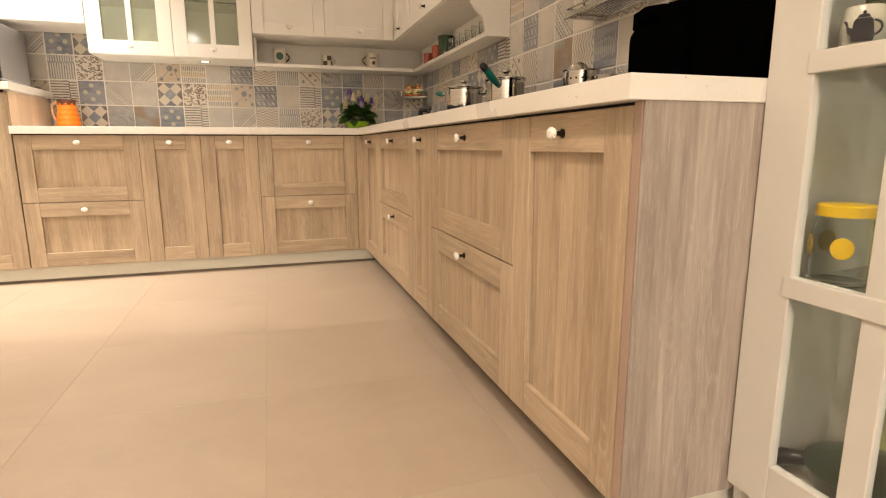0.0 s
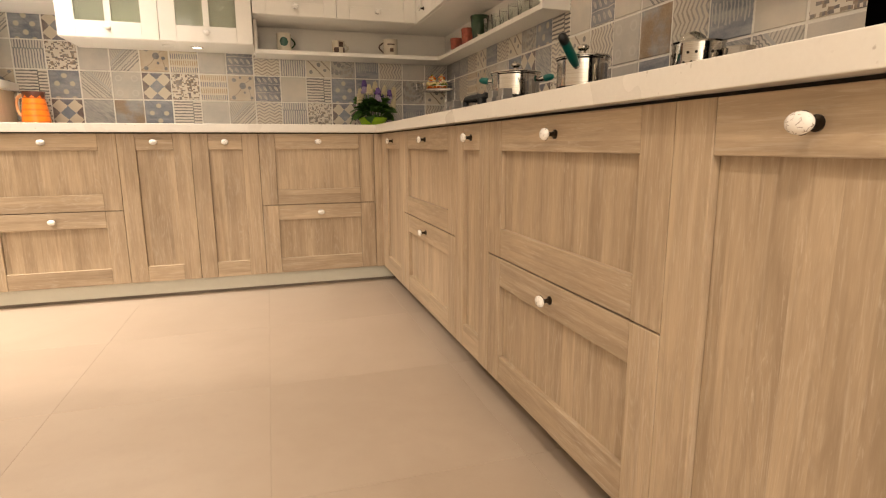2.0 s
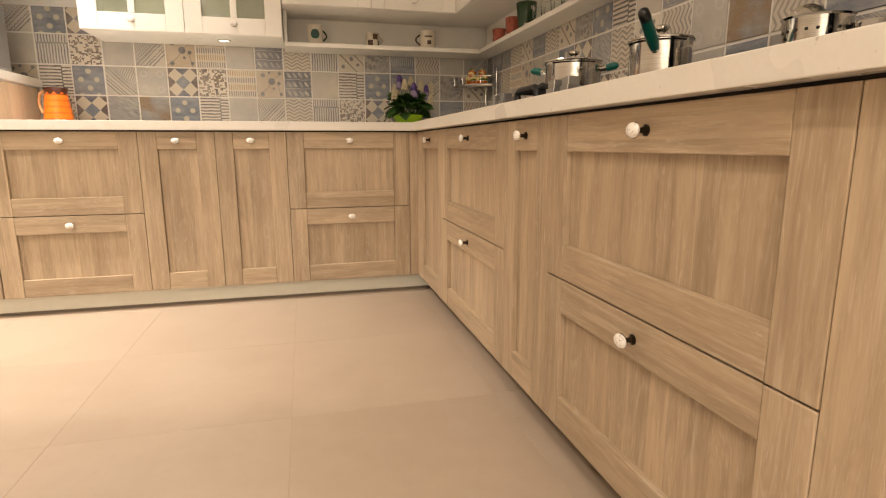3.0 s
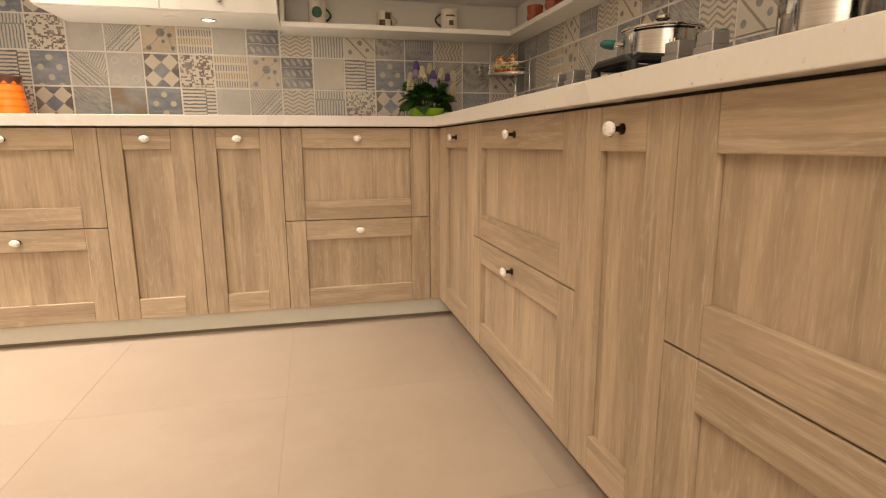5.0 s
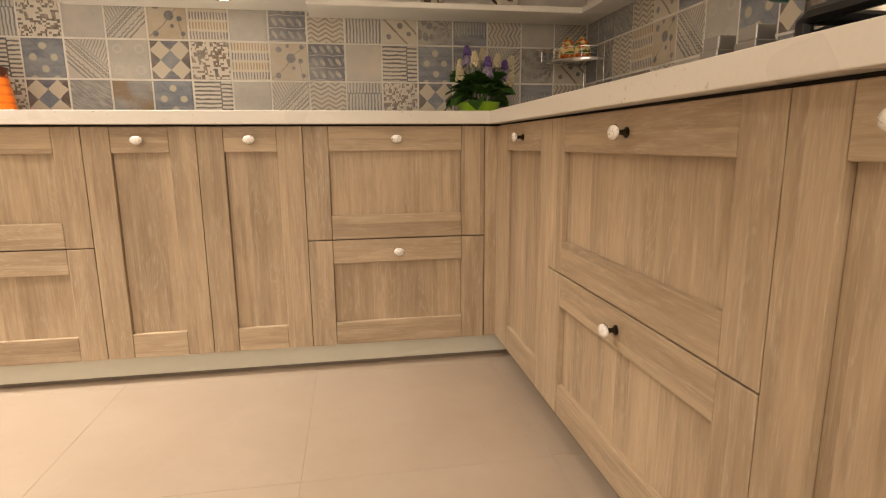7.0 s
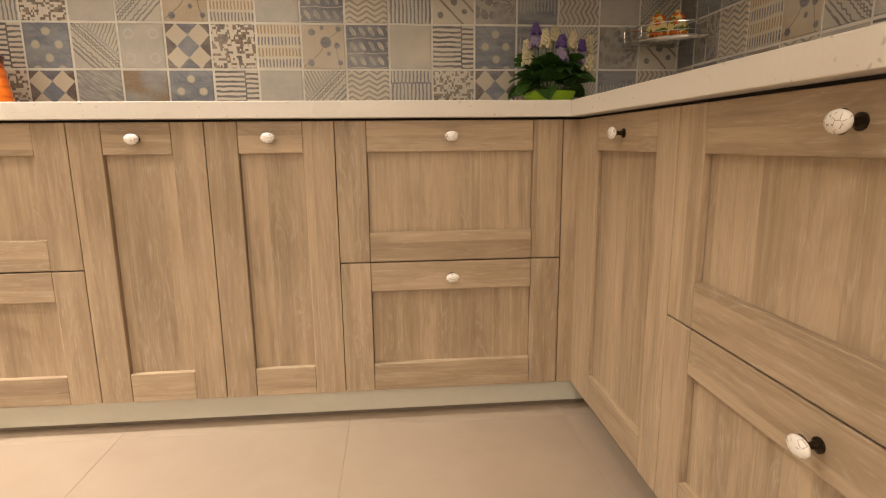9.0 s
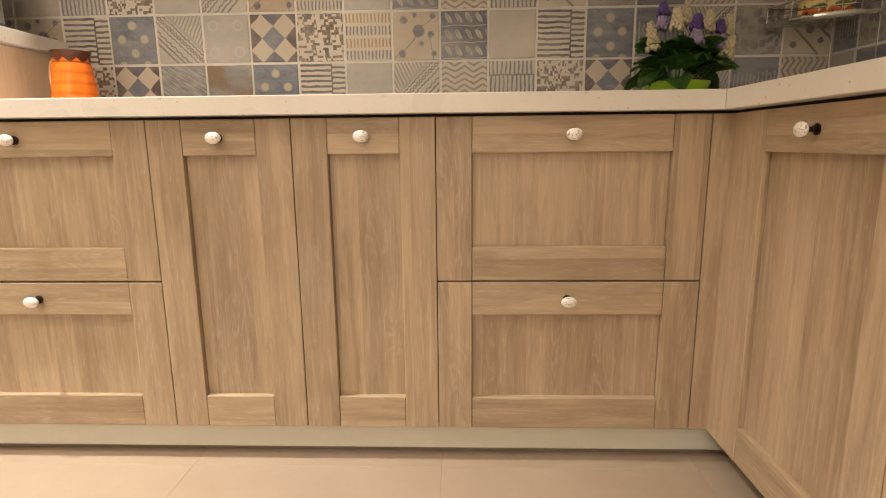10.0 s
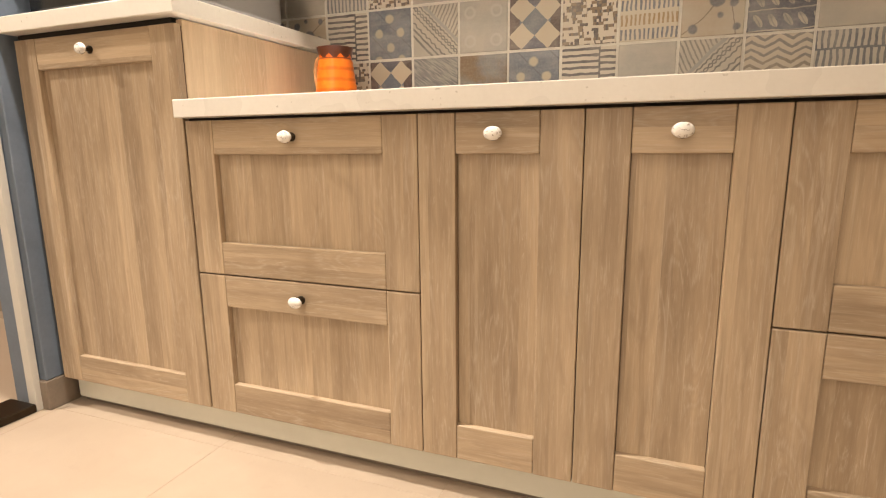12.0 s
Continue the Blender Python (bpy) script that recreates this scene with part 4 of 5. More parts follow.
# ---- the hob and its pots ----
def hob():
    h = thing("gas_hob", "black glass gas hob with iron pan supports and square knobs", "hob", at=pose(0.85, 2.12, TOP))
    part("plate", box(-0.255, 0.255, -0.36, 0.36, 0.0005, 0.008, 0.003, 2), black_glass, h, "black glass plate")
    for bx, by, r in ((0.045, 0.25, 0.052), (0.065, -0.18, 0.045), (-0.147, 0.022, 0.035)):
        part("burner", lathe([(0, 0.008), (r, 0.008), (r, 0.017), (r * 0.8, 0.019), (r * 0.78, 0.026), (0, 0.027)], 28), black_iron, h).location = (bx, by, 0)

    def bar(pts, name="pan_support", r=0.0055):
        return part(name, sweep(pts, r, 8), black_iron, h)

    for cy, cx, s in ((0.25, 0.045, 0.105), (-0.18, 0.065, 0.105), (0.022, -0.147, 0.068)):
        for a, b in (((cx - s, cy - s), (cx - s, cy + s)), ((cx + s, cy - s), (cx + s, cy + s)), ((cx - s, cy - s), (cx + s, cy - s)), ((cx - s, cy + s), (cx + s, cy + s))):
            d = Vector((b[0] - a[0], b[1] - a[1], 0)).normalized() * 0.012
            bar([(a[0], a[1], 0.008), (a[0], a[1], 0.034), (a[0] + d.x, a[1] + d.y, 0.041), (b[0] - d.x, b[1] - d.y, 0.041), (b[0], b[1], 0.034), (b[0], b[1], 0.008)], r=0.0100)
        for ang in (45, 135, 225, 315):
            c, sn = math.cos(radians(ang)), math.sin(radians(ang))
            bar([(cx + s * 1.2 * c, cy + s * 1.2 * sn, 0.042), (cx + s * 0.85 * c, cy + s * 0.85 * sn, 0.051), (cx + 0.03 * c, cy + 0.03 * sn, 0.051)], "pan_finger", 0.006)
    # square control knobs along the front edge
    for ky in (0.225, 0.150, -0.200, -0.275):
        k = part("control_knob", join(box(-0.017, 0.017, -0.020, 0.020, 0.0, 0.014, 0.002, 2), box(-0.012, 0.017, -0.014, 0.020, 0.0142, 0.034, 0.002, 2)), satin_metal, h, "square satin-metal control knob")
        k.location = (-0.232, ky, 0.0085)
        part("knob_skirt", lathe([(0, 0), (0.020, 0), (0.019, 0.003), (0, 0.003)], 20), chrome, k).location = (0, 0, -0.0003)


hob()
POT_Z = TOP + 0.052


def pot(x, y, r, h, z, turn, kind, label):
    p = thing(kind, label, "pot", at=pose(x, y, z, 0, 0, turn))
    smooth(part("body", lathe([(0, 0), (r - 0.008, 0), (r - 0.001, 0.006), (r, 0.012), (r, h - 0.006), (r + 0.004, h - 0.002), (r + 0.004, h), (r - 0.002, h), (r - 0.003, h - 0.01), (r - 0.003, 0.012), (0, 0.008)], 56), steel, p, "brushed steel body"), 40)
    smooth(part("lid", lathe([(0, h + 0.016), (r * 0.5, h + 0.013), (r * 0.9, h + 0.006), (r + 0.005, h + 0.004), (r + 0.006, h + 0.001), (0, h + 0.001)], 56), green_glass, p, "domed glass lid"), 40)
    part("lid_rim", sweep([((r + 0.003) * math.cos(radians(a)), (r + 0.003) * math.sin(radians(a)), h + 0.004) for a in range(0, 360, 8)], 0.0035, 8, True), chrome, p)
    smooth(part("lid_knob", lathe([(0, h + 0.015), (0.010, h + 0.015), (0.008, h + 0.024), (0.018, h + 0.031), (0.019, h + 0.037), (0.012, h + 0.042), (0, h + 0.043)], 24), steel, p, "steel lid knob"), 40)
    return p


POT_H = 0.094
stew = pot(0.893, 2.372, 0.090, POT_H, POT_Z + 0.004, 47, "cooking_pot", "steel cooking pot with glass lid and teal side handles")
for s in (-1, 1):
    part("handle_bracket", sweep([(0, s * 0.087, POT_H - 0.022), (0, s * 0.102, POT_H - 0.020), (0, s * 0.114, POT_H - 0.018)], 0.009, 10), chrome, stew)
    hd = smooth(part("handle", sweep([(0, s * 0.110, POT_H - 0.020), (0, s * 0.118, POT_H - 0.018), (0, s * 0.136, POT_H - 0.015), (0, s * 0.146, POT_H - 0.014)], [0.0115, 0.0125, 0.0115, 0.006], 14), teal_plastic, stew, "teal grip"), 60)
sauce = pot(0.916, 1.940, 0.076, 0.092, POT_Z, 0, "saucepan", "steel saucepan with glass lid and teal handle")
d = Vector((-0.158, -0.16, 0)).normalized()
part("handle_bracket", sweep([d * 0.074 + Vector((0, 0, 0.066)), d * 0.092 + Vector((0, 0, 0.070))], 0.011, 10), chrome, sauce)
smooth(part("handle", sweep([d * 0.086 + Vector((0, 0, 0.068)), d * 0.12 + Vector((0, 0, 0.080)), d * 0.19 + Vector((0, 0, 0.104)), d * 0.215 + Vector((0, 0, 0.112))], [0.011, 0.0135, 0.0135, 0.012], 14), teal_plastic, sauce, "teal handle"), 60)
smooth(part("handle_tip", sweep([d * 0.2145 + Vector((0, 0, 0.1118)), d * 0.238 + Vector((0, 0, 0.119)), d * 0.245 + Vector((0, 0, 0.121))], [0.0135, 0.0125, 0.006], 14), black_plastic, sauce, "black handle tip"), 60)


def strainer():
    s = thing("cutlery_strainer", "perforated steel canister on the worktop holding a ladle", "canister", at=pose(1.068, 1.630, TOP))
    r, h = 0.063, 0.146
    smooth(part("body", lathe([(0, 0), (r, 0), (r, h - 0.004), (r + 0.004, h), (r - 0.001, h), (r - 0.002, 0.004), (0, 0.004)], 40), steel, s), 40)
    # flat near-black discs on the solid wall paint the dark inside each hole
    holes = bmesh.new()
    for row in range(4):
        for k in range(20):
            a = radians(18 * k + 9 * (row % 2))
            m = Matrix.Translation((r * math.cos(a), r * math.sin(a), 0.045 + 0.024 * row)) @ Matrix.Rotation(a, 4, "Z") @ Matrix.Rotation(radians(90), 4, "Y")
            bmesh.ops.create_circle(holes, cap_ends=True, segments=10, radius=0.0035, matrix=m @ Matrix.Translation((0, 0, 0.0006)))
    part("perforations", holes, gap_shade, s, "rows of round holes painted as near-black discs")
    smooth(part("ladle", lathe([(0, 0), (0.018, 0.003), (0.034, 0.013), (0.041, 0.027), (0.039, 0.027), (0.032, 0.014), (0.013, 0.005), (0, 0.002)], 28), steel, s, "steel ladle bowl"), 60).matrix_basis = pose(-0.004, 0.02, h - 0.012, -72, 0, -42)
    part("spatula", sweep([(0.01, 0.04, 0.03), (0.016, 0.058, h), (0.018, 0.062, h + 0.022), (0.019, 0.064, h + 0.036)], [0.003, 0.004, 0.008, 0.002], 8), dark_metal, s, "dark pointed spatula tip")
    part("ladle_handle", sweep([(0.0, 0.0, 0.02), (-0.004, 0.012, h - 0.02), (-0.006, 0.016, h + 0.006)], 0.004, 8), steel, s)


strainer()
# added cup; its grey stands in for shade on the tiles
cup = thing("added_steel_cup", "small added steel cup in place of grey shade beside the strainer", "cup", at=pose(1.105, 1.535, TOP))
smooth(part("body", lathe([(0, 0), (0.030, 0), (0.034, 0.006), (0.037, 0.118), (0.039, 0.122), (0.035, 0.122), (0.031, 0.01), (0, 0.006)], 32), steel, cup), 40)


# ---- black covered appliances at the end of the run ----
def cover(name, x0, x1, y0, y1, h, r, label):
    """A soft black cloth cover with rounded shoulders and a few sags."""
    bm = box(x0, x1, y0, y1, 0, h, 0)
    up = [e for e in bm.edges if max(v.co.z for v in e.verts) > h * 0.9]
    bmesh.ops.bevel(bm, geom=up, offset=r, segments=6, affect="EDGES", profile=0.5)
    bmesh.ops.subdivide_edges(bm, edges=[e for e in bm.edges if e.calc_length() > 0.06], cuts=4, use_grid_fill=True)
    for v in bm.verts:
        if v.co.z > 0.01:
            k = noise.noise(v.co * 9.0) * 0.005
            v.co.x += k
            v.co.y += noise.noise(v.co * 8.0 + Vector((3, 1, 7))) * 0.004
    t = thing(name, label, "cover", at=pose(0, 0, TOP))
    smooth(part("cover", bm, black_cloth, t), 60)
    return t


low = cover("appliance_cover", 0.825, 1.12, 0.86, 1.04, 0.163, 0.034, "low black cloth cover over a kitchen appliance")
part("strap", sweep([(0.872, 1.020, 0.150), (0.862, 1.034, 0.168), (0.862, 1.032, 0.182), (0.868, 1.012, 0.188), (0.880, 0.982, 0.188), (0.900, 0.945, 0.180)], [0.016, 0.018, 0.020, 0.021, 0.020, 0.018], 10), black_cloth, low, "black carrying handle")
part("folded_flap", box(0.866, 1.105, 0.845, 0.995, 0.12, 0.206, 0.024, 4), black_cloth, low, "bunched black cloth")
cover("appliance_cover", 0.845, 1.125, 0.635, 0.852, 0.42, 0.03, "tall black cloth cover over a kitchen appliance")

# glass shelf on the tiles above them
gs = thing("glass_shelf", "chrome rod and glass shelf on brackets above the worktop", "shelf", at=pose(X_WALL, 1.36, 1.225))
part("pane", box(-0.120, -0.001, -0.325, 0.325, 0.004, 0.010, 0.001), green_glass, gs)
for k in range(10):
    part("rod", sweep([(-0.006 - 0.0125 * k, -0.327, 0.0), (-0.006 - 0.0125 * k, 0.327, 0.0)], 0.0032, 6), chrome, gs)
part("front_edge", box(-0.132, -0.122, -0.33, 0.33, -0.006, 0.012, 0.002), chrome, gs, "bright chrome front edge")
part("rail", sweep([(-0.002, -0.325, 0.03), (-0.12, -0.325, 0.03), (-0.12, 0.325, 0.03), (-0.002, 0.325, 0.03)], 0.004, 8), chrome, gs, "chrome gallery rail")
for s in (-0.26, 0.26):
    part("bracket", box(-0.115, -0.001, s - 0.008, s + 0.008, -0.016, -0.0035, 0.002), chrome, gs)
for k, yy in enumerate((1.60, 1.50)):
    gj = thing("glass_jar", "clear glass jar with a steel lid on the shelf", "jar", "shelf jars", at=pose(1.092, yy, 1.2355))
    smooth(part("body", lathe([(0, 0), (0.036, 0), (0.039, 0.006), (0.039, 0.085), (0.033, 0.097), (0.030, 0.097), (0.035, 0.083), (0.035, 0.006), (0, 0.004)], 28), clear_glass, gj), 40)
    smooth(part("lid", lathe([(0, 0.112), (0.034, 0.112), (0.036, 0.108), (0.036, 0.0975), (0, 0.0975)], 28), steel, gj), 40)


# ---- table oven on the raised worktop ----
def oven():
    o = thing("table_oven", "silver-grey table oven standing on the raised worktop", "oven", at=pose(-1.60, 3.655, 1.124))
    part("body", box(-0.25, 0.262, -0.185, 0.195, 0.018, 0.315, 0.006, 3), appliance_grey, o)
    part("front", box(-0.25, 0.262, -0.205, -0.186, 0.020, 0.312, 0.004, 2), black_glass, o, "dark glass door front")
    part("door_handle", sweep([(-0.2, -0.206, 0.27), (-0.2, -0.235, 0.27), (0.1, -0.235, 0.27), (0.1, -0.206, 0.27)], 0.008, 8), chrome, o)
    for fx in (-0.21, 0.225):
        for fy in (-0.15, 0.16):
            part("foot", lathe([(0, 0), (0.014, 0), (0.016, 0.004), (0.016, 0.018), (0, 0.018)], 16), black_plastic, o).location = (fx, fy, 0)


oven()

# ---- crockery on the open shelf ----
SHELF_TOP = SH_Z + 0.0225


def mug(x, y, r, h, turn, mat, label, prints=(), taper=0.0, handle_mat=None):
    """A mug whose handle points along its own +x; prints are (angle, z, width, height, material) patches on its side."""
    c = thing("mug", label, "mug", "mugs on the shelf", at=pose(x, y, SHELF_TOP, 0, 0, turn))
    smooth(part("body", lathe([(0, 0), (r - taper - 0.003, 0), (r - taper, 0.003), (r, h - 0.002), (r - 0.001, h), (r - 0.0035, h - 0.002), (r - taper - 0.004, 0.006), (0, 0.005)], 36), mat, c), 40)
    pts = [(r - 0.004 + 0.030 * math.sin(math.pi * s), 0, h * (0.22 + 0.6 * s)) for s in [i / 10 for i in range(11)]]
    smooth(part("handle", sweep(pts, 0.0048, 8), handle_mat or mat, c), 60)
    for ang, z, w, hh, pm in prints:
        bm = bmesh.new()
        n = 8
        cols = []
        for i in range(n + 1):
            s = i / n - 0.5
            a = radians(ang) + s * w / r
            cut = hh / 2 * (math.sqrt(max(0.0, 1 - (2 * s) ** 2)) if w == hh else 1.0)
            rr = r - taper * (1 - z / h) + 0.0008
            cols.append((bm.verts.new((rr * math.cos(a), rr * math.sin(a), z - cut - 1e-4)), bm.verts.new((rr * math.cos(a), rr * math.sin(a), z + cut + 1e-4))))
        for (a0, a1), (b0, b1) in zip(cols, cols[1:]):
            bm.faces.new((a0, b0, b1, a1))
        part("print", bm, pm, c)
    return c


mug(0.110, 3.905, 0.041, 0.105, 20, cream_ceramic, "white mug with a round green emblem and dark handle", [(-112, 0.055, 0.050, 0.050, green_print)], handle_mat=green_ceramic)
mug(0.425, 3.905, 0.037, 0.078, 10, cream_ceramic, "white mug printed with brown squares", [(-125, 0.022, 0.03, 0.0301, brown_print), (-80, 0.055, 0.03, 0.0301, brown_print), (-35, 0.022, 0.03, 0.0301, brown_print)])
mug(0.745, 3.905, 0.045, 0.100, 185, cream_ceramic, "cream mug with a small brown print and dark handle", [(80, 0.068, 0.045, 0.008, brown_print), (85, 0.035, 0.022, 0.0221, brown_print)], handle_mat=brown_print)
mug(1.095, 3.66, 0.037, 0.082, 100, red_ceramic, "red and cream patterned mug on the side shelf", [(200, 0.022, 0.06, 0.018, cream_ceramic)], taper=0.006)
mug(1.095, 3.45, 0.040, 0.098, 100, red_ceramic, "larger red mug on the side shelf", [(200, 0.03, 0.03, 0.03, brown_print)], taper=0.006)
mug(1.095, 3.275, 0.050, 0.128, 95, green_ceramic, "dark green cup with cream foot on the side shelf", [(190, 0.022, 0.09, 0.03, cream_ceramic), (190, 0.10, 0.022, 0.022, cream_ceramic)], taper=0.014)
for gy in (3.135, 3.035, 2.935, 2.835, 2.735, 2.62):
    gl = thing("drinking_glass", "small clear drinking glass on the side shelf", "glass", "glasses on the shelf", at=pose(1.095, gy, SHELF_TOP))
    smooth(part("bowl", lathe([(0, 0), (0.024, 0), (0.026, 0.003), (0.031, 0.085), (0.0295, 0.086), (0.0245, 0.008), (0, 0.006)], 28), clear_glass, gl), 40)

# dishes behind the glazed doors
DZ = 1.3455
pl = thing("dinner_plate", "white plate leaning on the cabinet back", "plate", at=pose(-0.64, 3.985, DZ + 0.118, 78))
smooth(part("plate", lathe([(0, 0), (0.07, 0), (0.08, 0.006), (0.115, 0.014), (0.115, 0.017), (0.078, 0.009), (0, 0.003)], 40), white_paint, pl), 40)
bw = thing("bowl", "lime green bowl behind the glazed door", "bowl", at=pose(-0.70, 3.85, DZ))
smooth(part("bowl", lathe([(0, 0), (0.03, 0), (0.06, 0.03), (0.078, 0.075), (0.075, 0.075), (0.056, 0.032), (0, 0.006)], 36), lime_ceramic, bw), 50)
for k in range(3):
    st = thing("dinner_plate", "white plate in a small stack", "plate", "stacked plates", at=pose(-0.30, 3.87, DZ + 0.012 * k))
    smooth(part("plate", lathe([(0, 0), (0.06, 0), (0.07, 0.006), (0.10, 0.012), (0.10, 0.015), (0.068, 0.009), (0, 0.003)], 40), white_paint, st), 40)


# ---- glazed dresser beside the end panel ----
DX = 0.820


def dresser():
    z0, z1, y1 = 0.127, 2.10, 0.6185
    d = thing("dresser", "tall cream dresser with glazed doors and small panes", "dresser", at=pose(DX, 0, 0, 0, 0, -90))
    dp = X_WALL - DX - 0.003
    w = 0.457
    L, R = -y1, -y1 + 2 * w                      # its own x runs along -y of the room
    part("side", box(L, L + 0.018, 0.0215, dp, z0 - 0.1, z1, 0.001), dresser_paint, d)
    part("side", box(R - 0.018, R, 0.0215, dp, z0 - 0.1, z1, 0.001), dresser_paint, d)
    part("bottom", box(L + 0.0185, R - 0.0185, 0.0215, dp, z0, z0 + 0.018, 0.001), dresser_paint, d)
    part("top", box(L - 0.001, R + 0.01, -0.01, dp, z1 + 0.0005, z1 + 0.03, 0.003), dresser_paint, d)
    part("back", box(L + 0.0185, R - 0.0185, dp - 0.012, dp, z0 + 0.0185, z1, 0), dresser_inside, d, "olive-grey back lining")
    part("plinth", box(L + 0.0185, R - 0.0185, 0.04, 0.055, FLOOR, z0 - 0.0005, 0.001), dresser_paint, d)
    part("post", box(L + 0.085, L + 0.105, dp - 0.02, dp - 0.0125, z0 + 0.02, z1 - 0.01, 0.001), upright_grey, d, "grey shelf upright")
    for sz in (0.543, 0.925, 1.29, 1.64):
        part("shelf", box(L + 0.019, R - 0.019, 0.04, dp - 0.021, sz - 0.008, sz, 0.001), green_glass, d, "green-edged glass shelf").visible_shadow = False
    bars = [(0.526, 0.561), (0.891, 0.925), (1.255, 1.29), (1.62, 1.655)]
    for a in (L, L + w):
        h = z1 - z0 - 0.003
        pane = part("door", cboxy(w - 0.003 - 0.17, 0.004, h - 0.16, 0), clear_glass, d, "glazed door")
        pane.location = (a + w / 2, 0.012, (z0 + z1) / 2)
        pane.visible_shadow = False
        for s in (-1, 1):
            part("stile", cboxy(0.086, 0.022, h, 0.002, 2), dresser_paint, pane).location = (s * (w / 2 - 0.0445), -0.001, 0)
            part("rail", cboxy(w - 0.003 - 0.173, 0.0214, 0.083, 0.002, 2), dresser_paint, pane).location = (0, -0.0007, s * (h / 2 - 0.0415))
        part("muntin", cboxy(0.042, 0.018, h - 0.167, 0.002, 2), dresser_paint, pane).location = (0, -0.001, 0)
        for b0, b1 in bars:
            part("glazing_bar", cboxy(w - 0.003 - 0.150, 0.024, b1 - b0, 0.002, 2), dresser_paint, pane).location = (0, -0.0035, (b0 + b1) / 2 - (z0 + z1) / 2)


dresser()
jr = thing("storage_jar", "glass storage jar with yellow lid and yellow dots", "jar", at=pose(0.925, 0.527, 0.5435) @ Matrix.Diagonal((0.87, 0.87, 0.97, 1)))
smooth(part("body", lathe([(0, 0), (0.046, 0), (0.053, 0.008), (0.054, 0.085), (0.048, 0.108), (0.046, 0.122), (0.043, 0.122), (0.045, 0.106), (0.050, 0.083), (0.049, 0.010), (0, 0.005)], 40), clear_glass, jr), 40)
smooth(part("lid", lathe([(0, 0.143), (0.047, 0.143), (0.051, 0.140), (0.051, 0.1225), (0, 0.1225)], 48), yellow_plastic, jr, "yellow screw lid"), 40)
for a in (142, 217, 292, 67):
    ca, sa = math.cos(radians(a)), math.sin(radians(a))
    part("dot", lathe([(0, 0), (0.019, 0), (0.018, 0.0008), (0, 0.0008)], 24), yellow_plastic, jr, "yellow printed dot").matrix_basis = Matrix.Translation((0.0545 * ca, 0.0545 * sa, 0.07)) @ Matrix.Rotation(radians(a), 4, "Z") @ Matrix.Rotation(radians(90), 4, "Y")
pan = thing("frying_pan", "dark green pan lying on the dresser floor", "pan", at=pose(0.985, 0.46, 0.1455))
smooth(part("body", lathe([(0, 0), (0.075, 0), (0.095, 0.03), (0.105, 0.062), (0.101, 0.062), (0.09, 0.03), (0, 0.006)], 40), pan_green, pan), 50)
smooth(part("lid", lathe([(0, 0.095), (0.05, 0.085), (0.1, 0.066), (0.107, 0.0625), (0, 0.0625)], 40), pan_green, pan), 50)
smooth(part("handle", sweep([(-0.05, 0.09, 0.05), (-0.075, 0.115, 0.045), (-0.095, 0.135, 0.03)], [0.013, 0.016, 0.011], 12), black_plastic, pan), 60)
olive_tin = plain("olive_tin", (0.075, 0.085, 0.032), 0.4, vary=0.3, scale=30)
violet_print = plain("violet_print", (0.014, 0.010, 0.016), 0.4, vary=0.3, scale=120)
tm = thing("printed_mug", "cream round mug printed with a dark teapot, behind the glass", "mug", at=pose(0.925, 0.540, 0.9255) @ Matrix.Scale(0.80, 4))
smooth(part("body", lathe([(0, 0), (0.03, 0), (0.037, 0.012), (0.041, 0.045), (0.036, 0.085), (0.033, 0.09), (0.033, 0.086), (0.036, 0.045), (0, 0.006)], 36), cream_ceramic, tm), 50)
belly = [(-0.015, -0.020), (0.015, -0.020), (0.016, -0.010), (0.013, 0.010), (0.010, 0.014), (-0.010, 0.014), (-0.013, 0.010), (-0.016, -0.010)]
grip = [(0.012 + 0.013 * math.cos(radians(a)), 0.0, -0.001 + 0.011 * math.sin(radians(a))) for a in range(-80, 81, 20)]
tp = join(prism(belly, 0.001), prism([(-0.009, 0.0148), (0.009, 0.0148), (0.006, 0.0195), (-0.006, 0.0195)], 0.001), prism(arc(0, 0.022, 0.0026, 0, 330, 11), 0.001),
          prism([(-0.015, -0.012), (-0.021, -0.006), (-0.023, 0.004), (-0.027, 0.011), (-0.022, 0.011), (-0.019, 0.002), (-0.013, -0.001)], 0.001), sweep(grip, 0.0018, 6))
part("print", tp, violet_print, tm, "dark teapot print").matrix_basis = pose(-0.0345, -0.025, 0.045, 0, 0, -55) @ Matrix.Diagonal((1.2, 1.0, 1.3, 1))
tin = thing("spotted_tin", "dark olive tin with small pale dots behind the mug", "tin", at=pose(1.055, 0.520, 0.9255))
part("body", box(-0.05, 0.05, -0.09, 0.09, 0, 0.20, 0.004, 2), olive_tin, tin)
dt = bmesh.new()
for i in range(9):
    for k in range(8):
        bmesh.ops.create_circle(dt, cap_ends=True, segments=8, radius=0.002, matrix=Matrix.Translation((-0.0506, -0.08 + 0.02 * i + 0.01 * (k % 2), 0.012 + 0.019 * k)) @ Matrix.Rotation(radians(-90), 4, "Y"))
part("dots", dt, cream_ceramic, tin, "white printed dots")

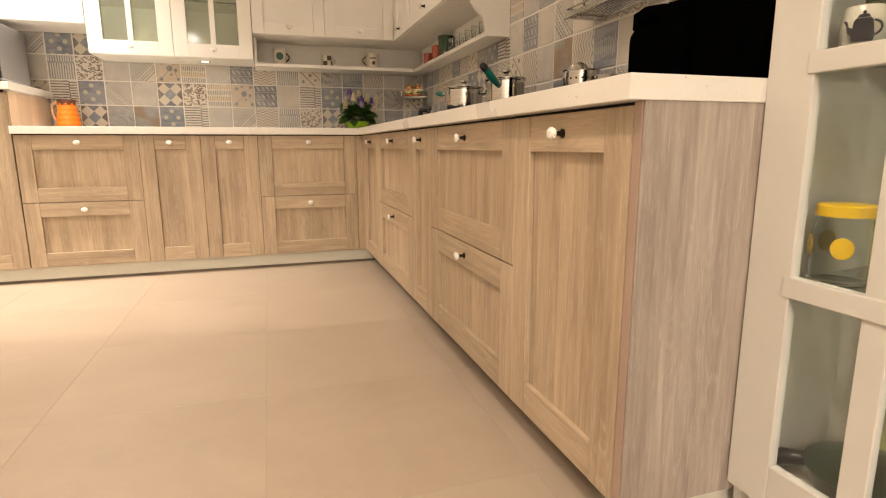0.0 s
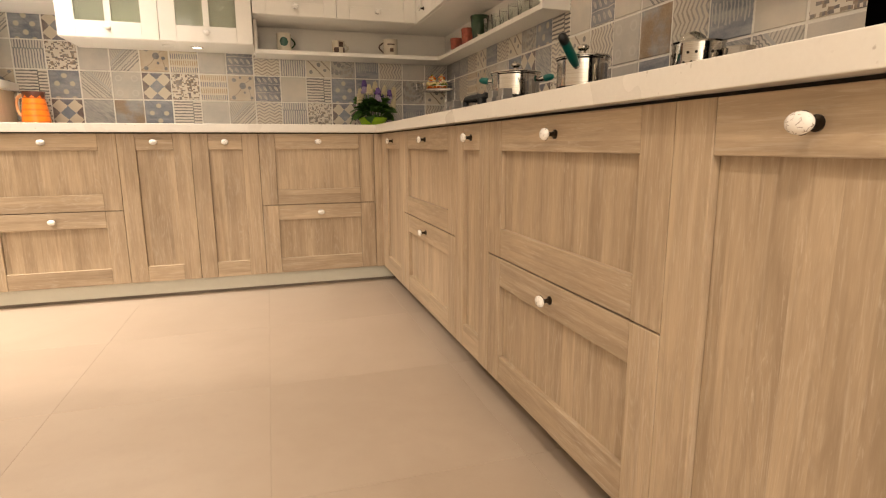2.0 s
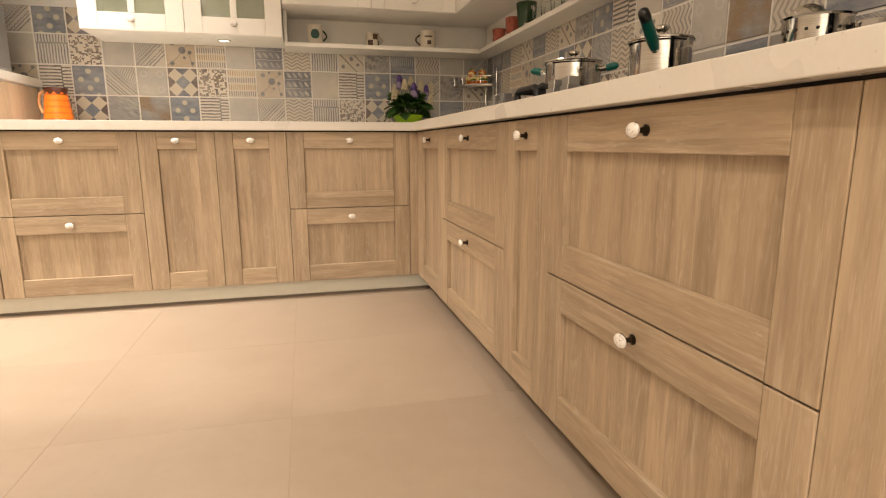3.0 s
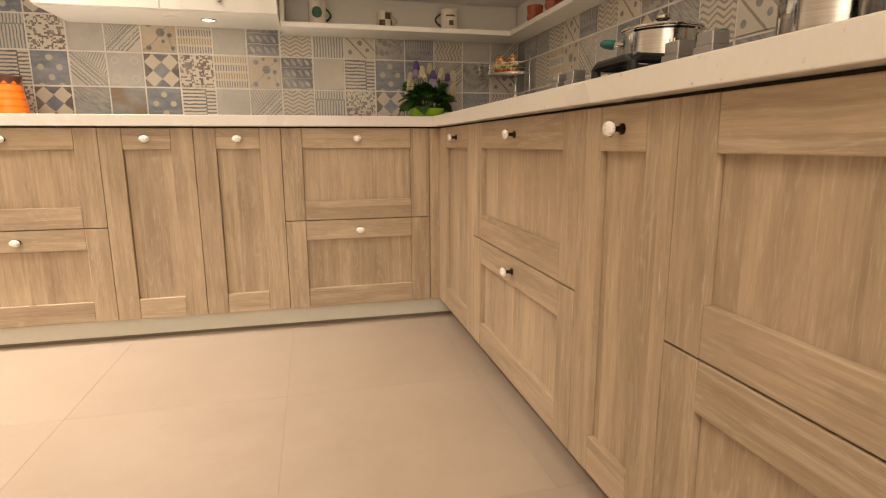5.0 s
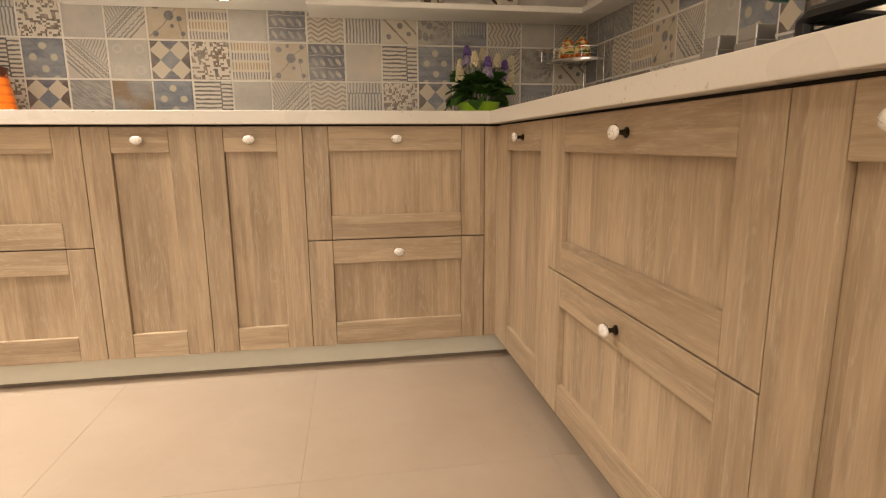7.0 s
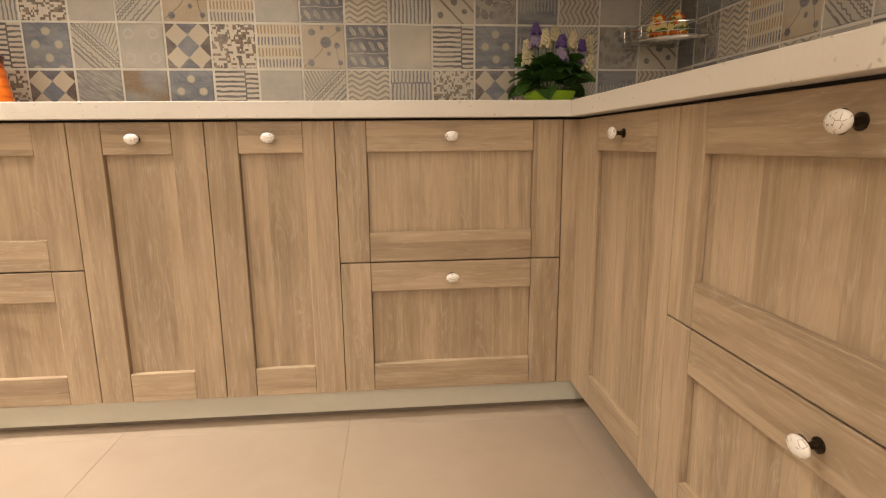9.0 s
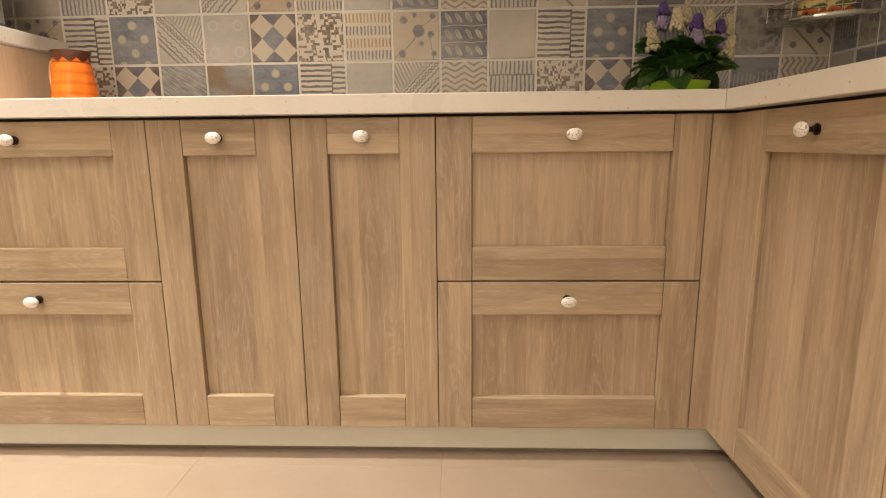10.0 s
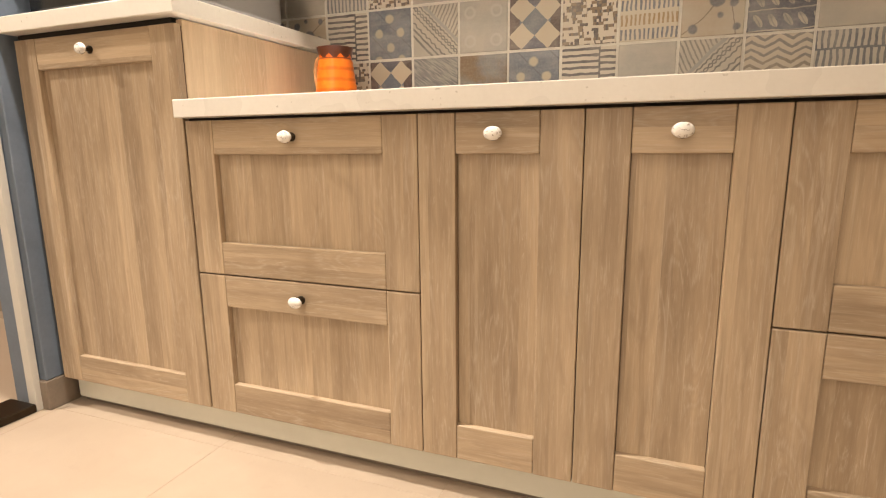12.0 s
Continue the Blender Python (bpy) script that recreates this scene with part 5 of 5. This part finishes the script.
# ---- pieces of the floor and the walls ----
def piece_mesh(name, w, h, d, bevel, upright):
    """A tile with a chamfered face: centred, facing -y when upright, else facing up."""
    me = bpy.data.meshes.new(name)
    a, b = w / 2, h / 2
    c, e = a - bevel, b - bevel
    flat = [(-a, -b, 0), (a, -b, 0), (a, b, 0), (-a, b, 0), (-a, -b, d - bevel), (a, -b, d - bevel), (a, b, d - bevel), (-a, b, d - bevel), (-c, -e, d), (c, -e, d), (c, e, d), (-c, e, d)]
    verts = [(x, -z, y) for x, y, z in flat] if upright else flat
    faces = [(8, 9, 10, 11)]
    for lo in (0, 4):
        faces += [(lo + i, lo + (i + 1) % 4, lo + 4 + (i + 1) % 4, lo + 4 + i) for i in range(4)]
    me.from_pydata(verts, [], faces)
    me.update()
    return me


FX, FY = 0.61, 0.62
rng = random.Random(5)
floor_meshes = {}
for i in range(-1, 5):
    for j in range(-1, 15):
        x1, y1 = 0.555 - FX * i, 3.392 - FY * j
        x0, y0 = max(x1 - FX, X_LEFT), max(y1 - FY, Y_REAR)
        x1, y1 = min(x1, X_WALL), min(y1, Y_WALL)
        w, h = x1 - x0 - 0.0008, y1 - y0 - 0.0008
        if w < 0.03 or h < 0.03:
            continue
        key = (round(w, 3), round(h, 3))
        if key not in floor_meshes:
            floor_meshes[key] = piece_mesh("floor_tile", w, h, 0.004, 0.0006, False)
            floor_meshes[key].materials.append(porcelain)
        ob = new("tile", floor_meshes[key])
        ob.location = ((x0 + x1) / 2, (y0 + y1) / 2, FLOOR - 0.004 + rng.uniform(-0.0002, 0.0002))
        ob.parent = floor
for j in range(7):
    me = piece_mesh("floor_tile", 2.38, 1.2, 0.004, 0.0006, False)
    me.materials.append(porcelain)
    ob = new("tile", me)
    ob.location = (X_LEFT - 0.115 - 1.19, 3.3 - 1.2 * j, FLOOR - 0.004)
    ob.parent = floor

ROW_Z = [0.8965 + TILE * k for k in range(8)]
# designs of the back wall from the column at x = -1.453 on, lowest row first
BACK_ROWS = [
    "grey chain pixels checker scribble rust bluedots hlines grey chain_mirror chevron vlines pixels checker chevron_v chain bluestroke chevron_v",
    "plant plant hlines bluedots chain circles checker pixels dashes plant leaves beige hlines bluedots bluestroke chain_mirror star domino",
    "grey beige vlines pixels grey chain_mirror plant dashes grey leaves chevron vlines domino star bluestroke chevron_v grey chain_mirror",
    "star chain_mirror bluedots checker hlines beige grey chevron dashes plant chain circles leaves pixels hlines star beige grey",
]
# designs of the side wall from the corner on
SIDE_ROWS = [
    "grey bluestroke scribble rust chevron grey hlines beige leaves checker pixels scribble star grey bluestroke rust scribble chain grey beige pixels hlines star domino",
    "bluestroke star chevron dashes plant chain circles bluedots checker scribble chevron domino chevron_v circles rust chevron_v bluestroke beige pixels leaves chain grey hlines star",
    "scribble bluestroke scribble chevron domino bluestroke chevron domino star bluedots hlines beige leaves beige chain beige dashes chevron grey plant circles rust domino grey",
    "grey chain plant beige hlines star pixels grey checker chevron leaves dashes grey scribble beige rust vlines star dashes circles grey beige leaves chain",
    "beige star hlines grey chevron bluedots domino beige pixels plant grey chain circles leaves beige vlines checker grey star beige chevron hlines grey dashes",
    "star grey chain beige leaves grey plant rust hlines domino beige chevron grey bluedots star dashes beige pixels scribble chain grey checker beige leaves",
]
wall_meshes = {}


def wall_tile(design, w, h, m, parent):
    key = (design, round(w, 3), round(h, 3))
    if key not in wall_meshes:
        wall_meshes[key] = piece_mesh("wall_tile", w, h, 0.0055, 0.0015, True)
        wall_meshes[key].materials.append(TILE_MATS[design])
    ob = new("tile", wall_meshes[key])
    ob.matrix_world = m
    ob.parent = parent


def wobble(): return rng.uniform(-0.0006, 0.0006)


for r, row in enumerate(BACK_ROWS):
    for c, design in enumerate(row.split()):
        x0 = -1.1465 + TILE * (c - 3)
        cx = x0 + TILE / 2
        if x0 + TILE > X_WALL + 0.01:
            continue
        wall_tile(design, TILE - JOINT, TILE - JOINT, pose(cx + wobble(), Y_WALL + 0.0045 + wobble(), ROW_Z[r] + TILE / 2 + wobble(), 0, rng.uniform(-0.25, 0.25)), wall_north)
SIDE_P = 0.1483
for r, row in enumerate(SIDE_ROWS):
    for c, design in enumerate(row.split()):
        if c == 0:
            y0, y1 = 3.922, Y_WALL - 0.004
        else:
            y1 = 3.624 + SIDE_P * (3 - c)
            y0 = y1 - SIDE_P
        wall_tile(design, y1 - y0 - JOINT, TILE - JOINT, pose(X_WALL + 0.0045 + wobble(), (y0 + y1) / 2 + wobble(), ROW_Z[r] + TILE / 2 + wobble(), 0, rng.uniform(-0.25, 0.25), -90), wall_east)
